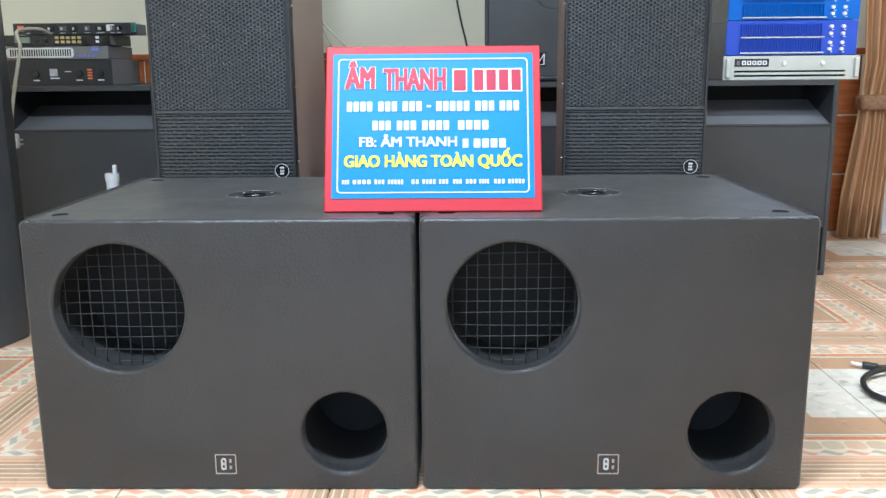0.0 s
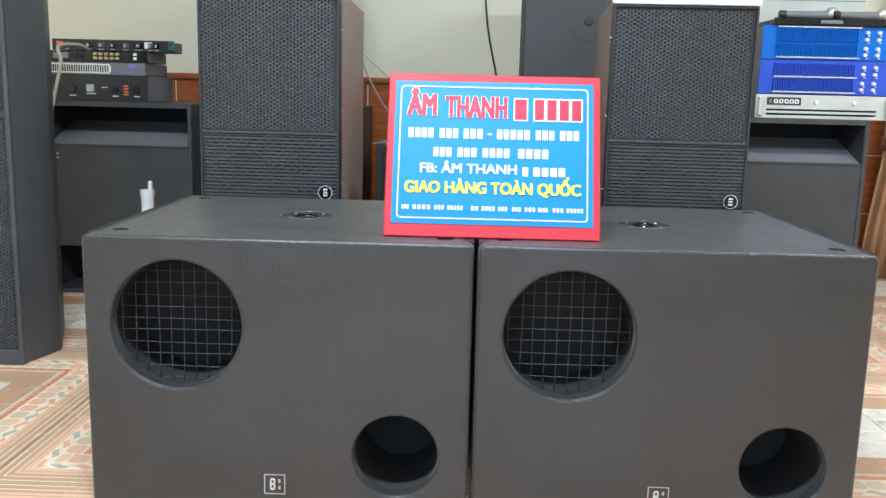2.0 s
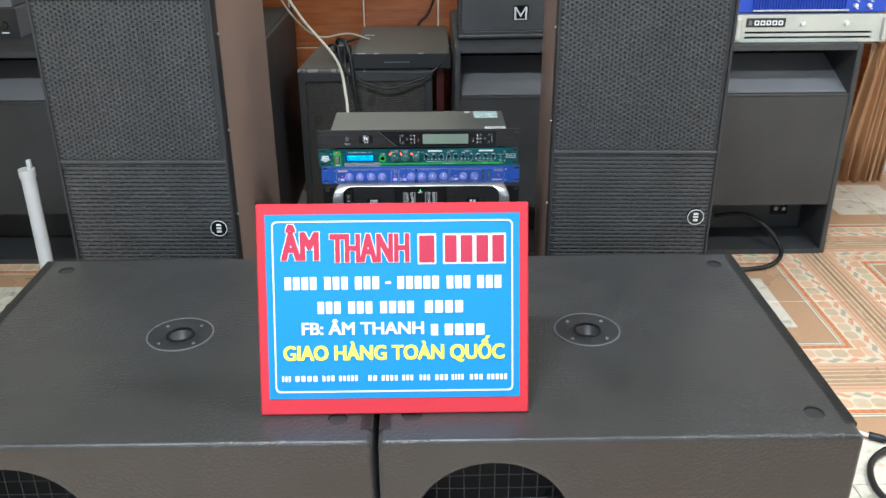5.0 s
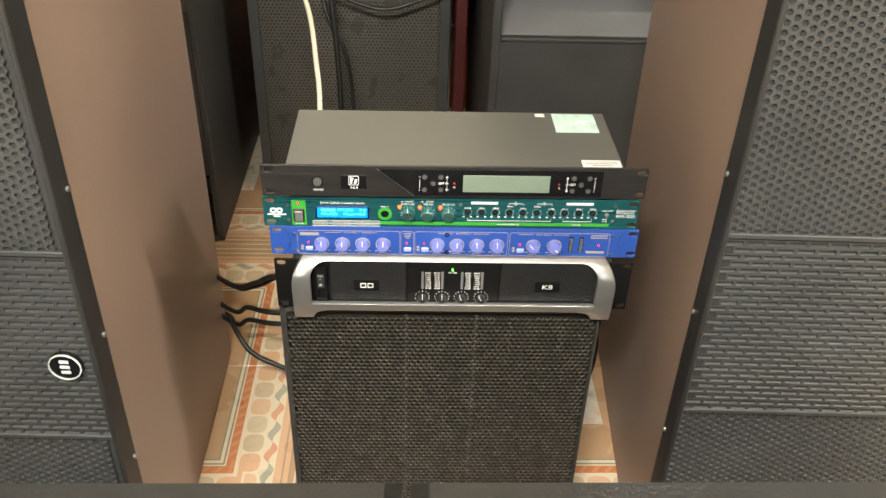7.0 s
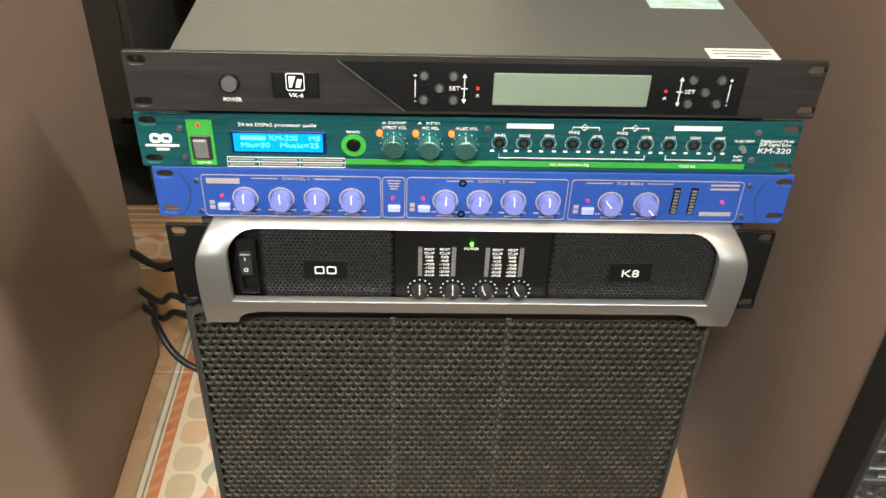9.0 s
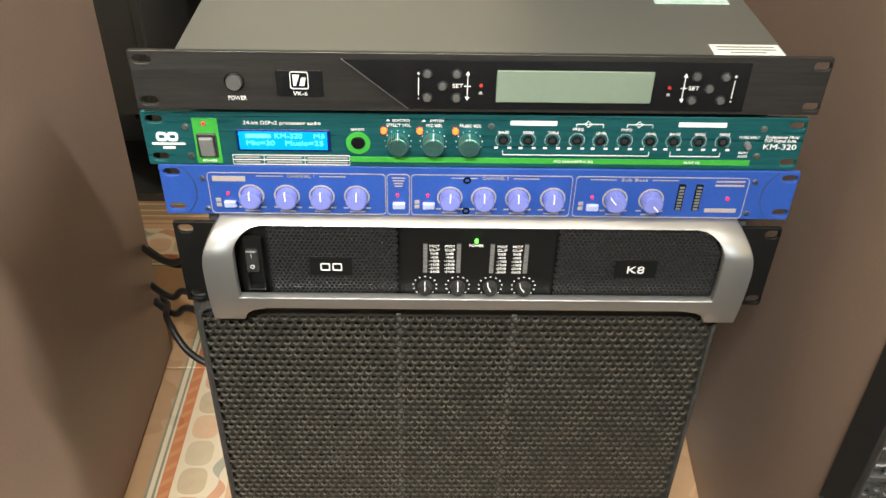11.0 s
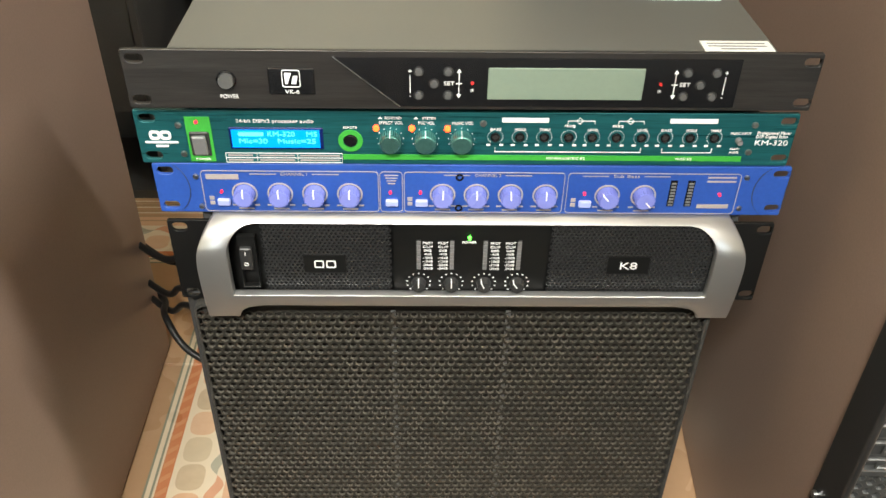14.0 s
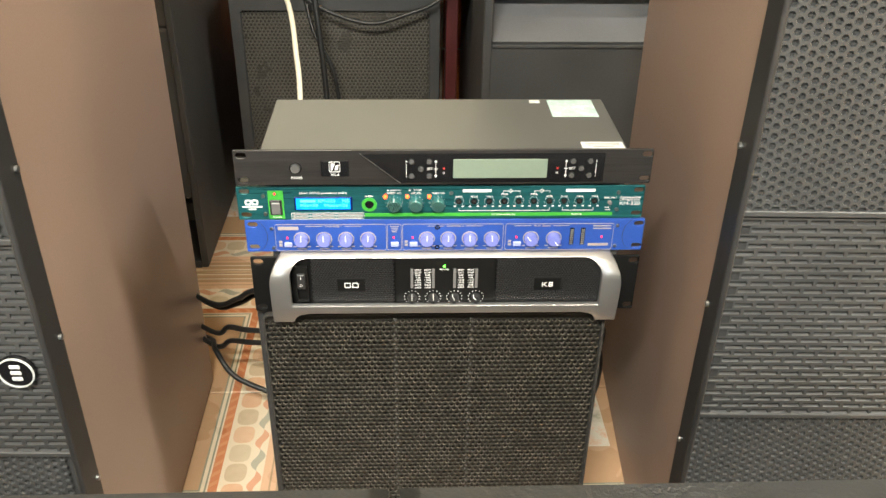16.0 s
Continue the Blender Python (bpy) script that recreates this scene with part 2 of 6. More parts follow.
M["white"] = finish("white_print", (0.78, 0.79, 0.80), 0.5, vary=0.05)
M["gold"] = finish("gold_print", (0.36, 0.32, 0.32), 0.45, vary=0.1)
M["label"] = finish("white_paper_label", (0.74, 0.75, 0.73), 0.5, vary=0.06)
M["worn_white"] = finish("worn_white_print", (0.45, 0.46, 0.47), 0.5, vary=0.35, blotch=90)
M["badge_grey"] = finish("dulled_white_badge_print", (0.50, 0.51, 0.51), 0.45, vary=0.3, blotch=120)
M["holo"] = finish("pale_mint_sticker", (0.55, 0.72, 0.68), 0.25, vary=0.2, blotch=60)
M["lcd_off"] = finish("grey_green_display", (0.185, 0.235, 0.19), 0.12, vary=0.05)
M["lcd_blue"] = glowing("lit_blue_display", (0.0, 0.24, 0.86), 0.55)
M["lcd_text"] = glowing("display_characters", (0.10, 0.72, 0.95), 0.75)
M["led_red"] = glowing("red_indicator", (1.0, 0.02, 0.06), 1.1)
M["led_orange"] = glowing("orange_indicator", (1.0, 0.060, 0.012), 6.0)
M["led_green"] = glowing("green_indicator", (0.10, 1.0, 0.06), 3.0)
M["sign_red"] = finish("red_printed_card", (0.43, 0.010, 0.022), 0.5, vary=0.06)
M["sign_blue"] = finish("sky_blue_printed_card", (0.008, 0.175, 0.45), 0.48, vary=0.05)
M["ink_red"] = finish("crimson_ink", (0.33, 0.010, 0.040), 0.45, vary=0.05)
M["ink_white"] = finish("white_ink", (0.64, 0.66, 0.68), 0.4, vary=0.03)
M["ink_yellow"] = finish("yellow_ink", (0.80, 0.80, 0.04), 0.3, vary=0.04)
M["wall"] = wall_paint("cream_wall_paint", (0.78, 0.74, 0.56), (0.83, 0.79, 0.63))
M["ceiling"] = wall_paint("white_ceiling_paint", (0.78, 0.77, 0.74), (0.84, 0.83, 0.80))
M["pillar"] = wall_paint("grey_wall_tile", (0.50, 0.50, 0.49), (0.60, 0.60, 0.59))
M["wainscot"] = wainscot_glaze()
M["grout"] = wall_paint("pale_grout", (0.45, 0.38, 0.28), (0.55, 0.47, 0.36))
M["door"] = wood("brown_door_wood", (0.20, 0.065, 0.028), (0.30, 0.11, 0.05), 0.35)
M["curtain"] = finish("tan_curtain_cloth", (0.52, 0.30, 0.15), 0.55, vary=0.2, grain=160, stretch=(6, 6, 0.6))
M["curtain_tie"] = finish("patterned_brown_tieback", (0.26, 0.14, 0.07), 0.7, vary=0.7, blotch=45)
M["pipe"] = finish("white_plastic_pipe", (0.72, 0.72, 0.70), 0.35, vary=0.06)
M["cable"] = finish("black_cable_rubber", (0.012, 0.012, 0.012), 0.45)
M["cable_white"] = finish("cream_cable_sheath", (0.50, 0.47, 0.38), 0.45, vary=0.12)
M["cable_red"] = finish("red_plug_sleeve", (0.55, 0.03, 0.03), 0.4)
M["amp_blue"] = finish("bright_blue_amplifier_paint", (0.008, 0.115, 0.50), 0.35, vary=0.1)
M["amp_blue2"] = finish("ultramarine_amplifier_paint", (0.030, 0.072, 0.47), 0.35, vary=0.1)
M["amp_cream"] = finish("aged_silver_cream_metal", (0.52, 0.53, 0.48), 0.4, metal=0.2, vary=0.12)
M["grey_metal"] = finish("grey_painted_steel", (0.16, 0.16, 0.165), 0.45, vary=0.12)
M["horn_grey"] = finish("pale_grey_horn_board", (0.18, 0.18, 0.19), 0.5, vary=0.12)
M["silver_trim"] = finish("pale_silver_trim", (0.74, 0.74, 0.72), 0.35, metal=0.15, vary=0.06)
M["mic_grille"] = finish("champagne_mic_mesh", (0.50, 0.46, 0.40), 0.4, metal=0.7, vary=0.3, grain=900)
M["amber"] = finish("amber_print", (0.75, 0.20, 0.06), 0.4, vary=0.1)
M["yellow_dim"] = finish("brass_terminals", (0.55, 0.45, 0.22), 0.4, metal=0.5, vary=0.2)
M["tile"] = floor_glaze(0.945, 1.862, 0.80, 0.865)


# ---------------------------------------------------------------- builders
def part(name, bm, material, parent=None, label="", smooth=False):
    """Links a bmesh or a mesh as one object under its thing."""
    if isinstance(bm, bmesh.types.BMesh):
        me = bpy.data.meshes.new(name)
        bmesh.ops.recalc_face_normals(bm, faces=bm.faces)
        bm.to_mesh(me)
        bm.free()
    else:
        me = bm
    if smooth:
        for p in me.polygons:
            p.use_smooth = True
    if not me.materials:
        me.materials.append(material)
    ob = new(name, me)
    ob.parent = parent
    if label:
        ob["label"] = label
    if me.get("joined"):
        ob["kind"] = "stuff"
    return ob


def thing(name, m, label, category, group="", kind=""):
    ob = new(name)
    ob.empty_display_size = 0.05
    ob.matrix_world = m
    return tagged(ob, label, category, group, kind)


def add_box(bm, x0, x1, y0, y1, z0, z1, bevel=0.0, seg=2):
    made = bmesh.ops.create_cube(bm, size=1.0)["verts"]
    for v in made:
        v.co = Vector(((x0 + x1) / 2 + v.co.x * (x1 - x0), (y0 + y1) / 2 + v.co.y * (y1 - y0), (z0 + z1) / 2 + v.co.z * (z1 - z0)))
    if bevel:
        edges = {e for v in made for e in v.link_edges}
        bmesh.ops.bevel(bm, geom=list(edges), offset=bevel, segments=seg, affect="EDGES", profile=0.5)
    return bm


def box(x0, x1, y0, y1, z0, z1, bevel=0.0, seg=2):
    return add_box(bmesh.new(), x0, x1, y0, y1, z0, z1, bevel, seg)


def add_disc(bm, c, r0, r1, depth, axis="y", n=24, cap=True):
    """A turned piece along an axis: r0 at c, r1 at c + depth."""
    m = {"y": Matrix.Rotation(radians(-90), 4, "X"), "z": Matrix.Identity(4), "x": Matrix.Rotation(radians(90), 4, "Y")}[axis]
    bmesh.ops.create_cone(bm, cap_ends=cap, segments=n, radius1=r0, radius2=r1, depth=abs(depth),
                          matrix=Matrix.Translation(c) @ m @ Matrix.Translation((0, 0, abs(depth) / 2)))
    return bm


def disc(c, r0, r1, depth, axis="y", n=24):
    return add_disc(bmesh.new(), c, r0, r1, depth, axis, n)


def circle(cx, cz, r, n=48):
    return [(cx + r * math.cos(2 * math.pi * i / n), cz + r * math.sin(2 * math.pi * i / n)) for i in range(n)]


def rounded(x0, x1, z0, z1, r, n=6):
    pts = []
    for cx, cz, a in ((x1 - r, z1 - r, 0), (x0 + r, z1 - r, 90), (x0 + r, z0 + r, 180), (x1 - r, z0 + r, 270)):
        pts += [(cx + r * math.cos(radians(a + 90 * i / n)), cz + r * math.sin(radians(a + 90 * i / n))) for i in range(n + 1)]
    return pts


def inset(loop, d):
    """The loop moved by d to its inner side."""
    n = len(loop)
    area = sum(loop[i][0] * loop[(i + 1) % n][1] - loop[(i + 1) % n][0] * loop[i][1] for i in range(n))
    sign = 1 if area > 0 else -1
    out = []
    for i in range(n):
        p, q, r = Vector(loop[i - 1]), Vector(loop[i]), Vector(loop[(i + 1) % n])
        e, f = (q - p).normalized(), (r - q).normalized()
        m = Vector((-e.y - f.y, e.x + f.x))
        m = m.normalized() if m.length > 1e-6 else Vector((-e.y, e.x))
        k = max(0.4, m.dot(Vector((-e.y, e.x))))
        out.append(tuple(q + m * (sign * d / k)))
    return out


def slab(outline, holes, y0, y1, bevel=0.0):
    """A plate in the x-z plane from y0 (front) to y1 with holes through it and rounded front rims."""
    bm = bmesh.new()
    rings = []
    steps = [(1.0, 0.0), (0.62, 0.08), (0.29, 0.29), (0.08, 0.62), (0.0, 1.0)] if bevel else [(0.0, 0.0)]
    for k, loop in enumerate((outline, *holes)):
        made = []
        for off, down in steps:
            pts = inset(loop, off * bevel * (1 if k == 0 else -1)) if off else loop
            made.append([bm.verts.new((x, y0 + down * bevel, z)) for x, z in pts])
        made.append([bm.verts.new((x, y1, z)) for x, z in loop])
        rings.append(made)
    flat = [v for made in rings for v in made[0]]
    for tri in geometry.tessellate_polygon([[Vector((v.co.x, v.co.z, 0)) for v in made[0]] for made in rings]):
        if len(set(tri)) == 3:
            bm.faces.new([flat[k] for k in tri])
    back = {}
    for made in rings:
        for a, c in zip(made[0], made[-1]):
            back[a] = c
    for f in list(bm.faces):
        bm.faces.new([back[v] for v in reversed(f.verts)])
    for made in rings:
        for lo, hi in zip(made, made[1:]):
            for i in range(len(lo)):
                j = (i + 1) % len(lo)
                bm.faces.new((lo[i], lo[j], hi[j], hi[i]))
    return bm


def prism(poly, z0, z1, bevel=0.0):
    """An upright prism over a plan outline."""
    bm = bmesh.new()
    lo = [bm.verts.new((x, y, z0)) for x, y in poly]
    hi = [bm.verts.new((x, y, z1)) for x, y in poly]
    bm.faces.new(list(reversed(lo)))
    bm.faces.new(hi)
    for i in range(len(poly)):
        j = (i + 1) % len(poly)
        bm.faces.new((lo[i], lo[j], hi[j], hi[i]))
    if bevel:
        bmesh.ops.bevel(bm, geom=list(bm.edges), offset=bevel, segments=2, affect="EDGES", profile=0.5)
    return bm


def mesh_of(name, verts, faces):
    me = bpy.data.meshes.new(name)
    me.from_pydata(verts, [], faces)
    me.update()
    return me


def perforated(name, x0, x1, z0, z1, pitch, hole, y, depth, dish=0.96):
    """Sheet with round or six-sided holes in staggered rows; the web between them is real metal with thickness."""
    verts, faces = [], []
    big = pitch / math.sqrt(3)
    row, zc = 0, z0 + big
    while zc + big <= z1 + 1e-6:
        xc = x0 + pitch / 2 + (pitch / 2 if row % 2 else 0)
        while xc + pitch / 2 <= x1 + 1e-6:
            b = len(verts)
            for r, yy in ((big, y), (hole, y), (hole * dish, y + depth)):
                for i in range(6):
                    a = radians(30 + 60 * i)
                    verts.append((xc + r * math.cos(a), yy, zc + r * math.sin(a)))
            for i in range(6):
                j = (i + 1) % 6
                faces.append((b + i, b + j, b + 6 + j, b + 6 + i))
                faces.append((b + 6 + i, b + 6 + j, b + 12 + j, b + 12 + i))
            xc += pitch
        zc += 1.5 * big
        row += 1
    me = mesh_of(name, verts, faces)
    me["joined"] = True
    return me


def perforated_columns(name, x0, x1, z0, z1, pitch, hole, y, depth, dish=0.72):
    """The same sheet with its holes lined up in upright columns."""
    me = perforated(name, z0, z1, x0, x1, pitch, hole, y, depth, dish)
    for v in me.vertices:
        v.co = Vector((v.co.z, v.co.y, v.co.x))
    me.flip_normals()
    return me


def slotted(name, x0, x1, z0, z1, pw, ph, sw, sh, y, depth):
    """Sheet with rows of short slots laid like bricks."""
    verts, faces = [], []
    row, zc = 0, z0 + ph / 2
    while zc + ph / 2 <= z1 + 1e-6:
        xc = x0 + (pw / 2 if row % 2 else pw)
        while xc - pw / 2 < x1 - 1e-6:
            lo, hi = max(x0, xc - pw / 2), min(x1, xc + pw / 2)
            if hi - lo > pw * 0.4:
                b, c, hw = len(verts), (lo + hi) / 2, (hi - lo) / 2 - (pw - sw) / 2
                for rx, rz, yy in (((hi - lo) / 2, ph / 2, y), (hw, sh / 2, y), (hw * 0.96, sh / 2 * 0.5, y + depth)):
                    verts += [(c - rx, yy, zc - rz), (c + rx, yy, zc - rz), (c + rx, yy, zc + rz), (c - rx, yy, zc + rz)]
                for i in range(4):
                    j = (i + 1) % 4
                    faces.append((b + i, b + j, b + 4 + j, b + 4 + i))
                    faces.append((b + 4 + i, b + 4 + j, b + 8 + j, b + 8 + i))
            xc += pw
        zc += ph
        row += 1
    me = mesh_of(name, verts, faces)
    me["joined"] = True
    return me


def spline(points, steps=8):
    p = [Vector(q) for q in points]
    p = [2 * p[0] - p[1], *p, 2 * p[-1] - p[-2]]
    out = []
    for i in range(1, len(p) - 2):
        for s in range(steps):
            t = s / steps
            a, b, c, d = p[i - 1], p[i], p[i + 1], p[i + 2]
            out.append(0.5 * (2 * b + (c - a) * t + (2 * a - 5 * b + 4 * c - d) * t * t + (3 * b - a - 3 * c + d) * t ** 3))
    out.append(p[-2])
    return out


def tube(name, points, r, n=8, steps=8):
    path = spline(points, steps)
    verts, faces = [], []
    ref = Vector((0.3, 0.2, 0.93))
    for i, q in enumerate(path):
        t = (path[min(i + 1, len(path) - 1)] - path[max(i - 1, 0)]).normalized()
        a = t.cross(ref)
        a = a.normalized() if a.length > 1e-4 else t.orthogonal().normalized()
        b = t.cross(a)
        for k in range(n):
            ang = 2 * math.pi * k / n
            verts.append(q + r * (math.cos(ang) * a + math.sin(ang) * b))
    for i in range(len(path) - 1):
        for k in range(n):
            l = (k + 1) % n
            faces.append((i * n + k, i * n + l, (i + 1) * n + l, (i + 1) * n + k))
    faces.append(tuple(reversed(range(n))))
    faces.append(tuple(range((len(path) - 1) * n, len(path) * n)))
    me = mesh_of(name, [tuple(v) for v in verts], faces)
    for p in me.polygons:
        p.use_smooth = True
    return me


def letters(text, size, x, y, z, width=0.0, align="CENTER", depth=0.0002, m=None, bold=0.0):
    """Raised lettering standing in the x-z plane, facing -y; width squeezes it to fit."""
    cu = bpy.data.curves.new("lettering", "FONT")
    cu.body, cu.size, cu.align_x, cu.align_y, cu.extrude, cu.offset = text, size, align, "CENTER", depth, 0.0
    cu.resolution_u = 3
    ob = bpy.data.objects.new("lettering", cu)
    scene.collection.objects.link(ob)
    bpy.context.view_layer.update()
    me = bpy.data.meshes.new_from_object(ob)
    bpy.data.objects.remove(ob)
    if len(me.vertices) == 0:
        return me
    xs = [v.co.x for v in me.vertices]
    wide = max(xs) - min(xs)
    s = width / wide if width and wide > 0 else 1.0
    if bold:
        base, shifts = me, [(sx * bold, sy * bold) for sx, sy in ((1, 0), (1, 0.45), (0, 0.45), (-1, 0.45), (-1, 0), (-1, -0.45), (0, -0.45), (1, -0.45))]
        bm = bmesh.new()
        for k, (sx, sy) in enumerate(shifts + [(0, 0)]):
            before = len(bm.verts)
            bm.from_mesh(base)
            bm.verts.ensure_lookup_table()
            for v in bm.verts[before:]:
                v.co.x += sx
                v.co.y += sy
                v.co.z += 0.00004 * k
        bm.to_mesh(me)
        bm.free()
    me.transform((m or Matrix.Identity(4)) @ Matrix.Translation((x, y, z)) @ Matrix.Rotation(radians(90), 4, "X") @ Matrix.Diagonal((s, 1, 1, 1)))
    return me


def join_meshes(name, items):
    """One mesh from several text meshes of one print."""
    bm = bmesh.new()
    for me in items:
        bm.from_mesh(me)
        bpy.data.meshes.remove(me)
    out = bpy.data.meshes.new(name)
    bm.to_mesh(out)
    bm.free()
    return out


# ---------------------------------------------------------------- the room
X0, X1, Y0, Y1, ZC = -3.0, 3.2, -3.7, 3.95, 2.75


def structure(name, bm, mat, label, category):
    return tagged(part(name, bm, mat), label, category, "", "structure")


floor = structure("floor", box(X0 - 0.2, X1 + 0.2, Y0 - 0.2, Y1 + 0.2, -0.12, -0.009), M["grout"], "printed ceramic tile floor with tan frames and pale joints", "floor")
structure("ceiling", box(X0 - 0.2, X1 + 0.2, Y0 - 0.2, Y1 + 0.2, ZC, ZC + 0.12), M["ceiling"], "plain white painted ceiling", "ceiling")
wall_north = structure("wall_north", slab([(X0 - 0.2, 0), (2.06, 0), (2.06, 2.25), (2.98, 2.25), (2.98, 0), (X1 + 0.2, 0), (X1 + 0.2, ZC), (X0 - 0.2, ZC)], [], Y1, Y1 + 0.18),
                       M["wall"], "cream painted wall above glazed brown wainscot tiles", "wall")
structure("wall_west", box(X0 - 0.2, X0, Y0, Y1, 0, ZC), M["wall"], "plain cream painted side wall", "wall")
structure("wall_east", box(X1, X1 + 0.2, Y0, Y1, 0, ZC), M["wall"], "plain cream painted side wall", "wall")
structure("wall_south", slab([(X0 - 0.2, 0), (-2.45, 0), (-2.45, 2.55), (1.85, 2.55), (1.85, 0), (X1 + 0.2, 0), (X1 + 0.2, ZC), (X0 - 0.2, ZC)], [], Y0 - 0.2, Y0),
          M["wall"], "cream wall with the wide open shop front", "wall")

# wainscot of glazed tiles along the back wall
wain = tagged(new("wainscot"), "glazed orange-brown wainscot tiles with a raised cap", "wainscot", "", "structure")
cap = part("cap_moulding", box(X0, 1.98, Y1 - 0.022, Y1, 0.835, 0.862, 0.006), M["wainscot"], wain)
tile_me = bpy.data.meshes.new("wall_tile")
b = box(-0.148, 0.148, -0.008, 0.0, 0.002, 0.272, 0.003, 1)
b.to_mesh(tile_me)
b.free()
tile_me.materials.append(M["wainscot"])
for r in range(3):
    for c in range(16):
        t_ob = new("wall_tile", tile_me)
        t_ob.parent = wain
        t_ob.location = (X0 + 0.17 + c * 0.302, Y1, 0.008 + r * 0.276)
structure("grey_pillar", box(1.985, 2.06, Y1 - 0.05, Y1 + 0.0, 0, 2.35, 0.004), M["pillar"], "grey tiled pier beside the brown doorway", "pillar")

door = tagged(new("door_1"), "brown wooden door with panels in its frame, closed", "door", "", "structure")
door.location = (2.06, Y1, 0)
part("jamb", box(0.0, 0.07, -0.03, 0.12, 0, 2.25, 0.004), M["door"], door)
part("jamb", box(0.85, 0.92, -0.03, 0.12, 0, 2.25, 0.004), M["door"], door)
part("lintel", box(0.07, 0.85, -0.03, 0.12, 2.18, 2.25, 0.004), M["door"], door)
leaf = part("leaf", slab([(0.072, 0.006), (0.848, 0.006), (0.848, 2.178), (0.072, 2.178)],
                         [rounded(0.18, 0.74, 0.2, 0.95, 0.01), rounded(0.18, 0.74, 1.15, 2.02, 0.01)], 0.03, 0.07, 0.004), M["door"], door)
part("door_panel", box(0.18, 0.74, 0.042, 0.062, 0.2, 0.95), M["door"], leaf)
part("door_panel", box(0.18, 0.74, 0.042, 0.062, 1.15, 2.02), M["door"], leaf)


# ---------------------------------------------------------------- curtain
def curtain():
    ob = thing("curtain", pose(0, 0, 0), "tan pleated curtain tied back with a patterned band beside the doorway", "curtain")
    verts, faces = [], []
    levels = [(0.006, 1.74, 1.92), (0.20, 1.75, 1.93), (0.45, 1.78, 1.935), (0.58, 1.79, 1.94), (0.66, 1.795, 1.955), (0.80, 1.80, 1.98), (1.1, 1.78, 2.01), (1.7, 1.74, 2.03), (2.4, 1.70, 2.04)]
    n = 72
    for z, a, c in levels:
        for i in range(n):
            u = i / (n - 1)
            amp = 0.026 * (0.45 if 0.56 < z < 0.68 else 1.0)
            verts.append((a + (c - a) * u + 0.004 * math.sin(23 * u + z), 3.80 + amp * math.sin(2 * math.pi * 7.5 * u + 0.6 * math.sin(3 * z) + 1.7 * u) + 0.010 * math.sin(31 * u + 5 * z), z))
    for r in range(len(levels) - 1):
        for i in range(n - 1):
            faces.append((r * n + i, r * n + i + 1, (r + 1) * n + i + 1, (r + 1) * n + i))
    cloth = part("cloth", mesh_of("cloth", verts, faces), M["curtain"], ob, smooth=True)
    sol = cloth.modifiers.new("thickness", "SOLIDIFY")
    sol.thickness = 0.003
    part("tieback", box(1.780, 1.955, 3.757, 3.845, 0.585, 0.655, 0.02, 3), M["curtain_tie"], ob, "brown patterned tieback band")
    part("curtain_rail", add_disc(bmesh.new(), (1.62, 3.80, 2.41), 0.012, 0.012, 0.5, "x", 16), M["steel"], ob)
    part("bracket", box(1.69, 1.71, 3.80, 3.95, 2.40, 2.42), M["steel"], ob)
    part("bracket", box(2.04, 2.06, 3.80, 3.95, 2.40, 2.42), M["steel"], ob)


curtain()


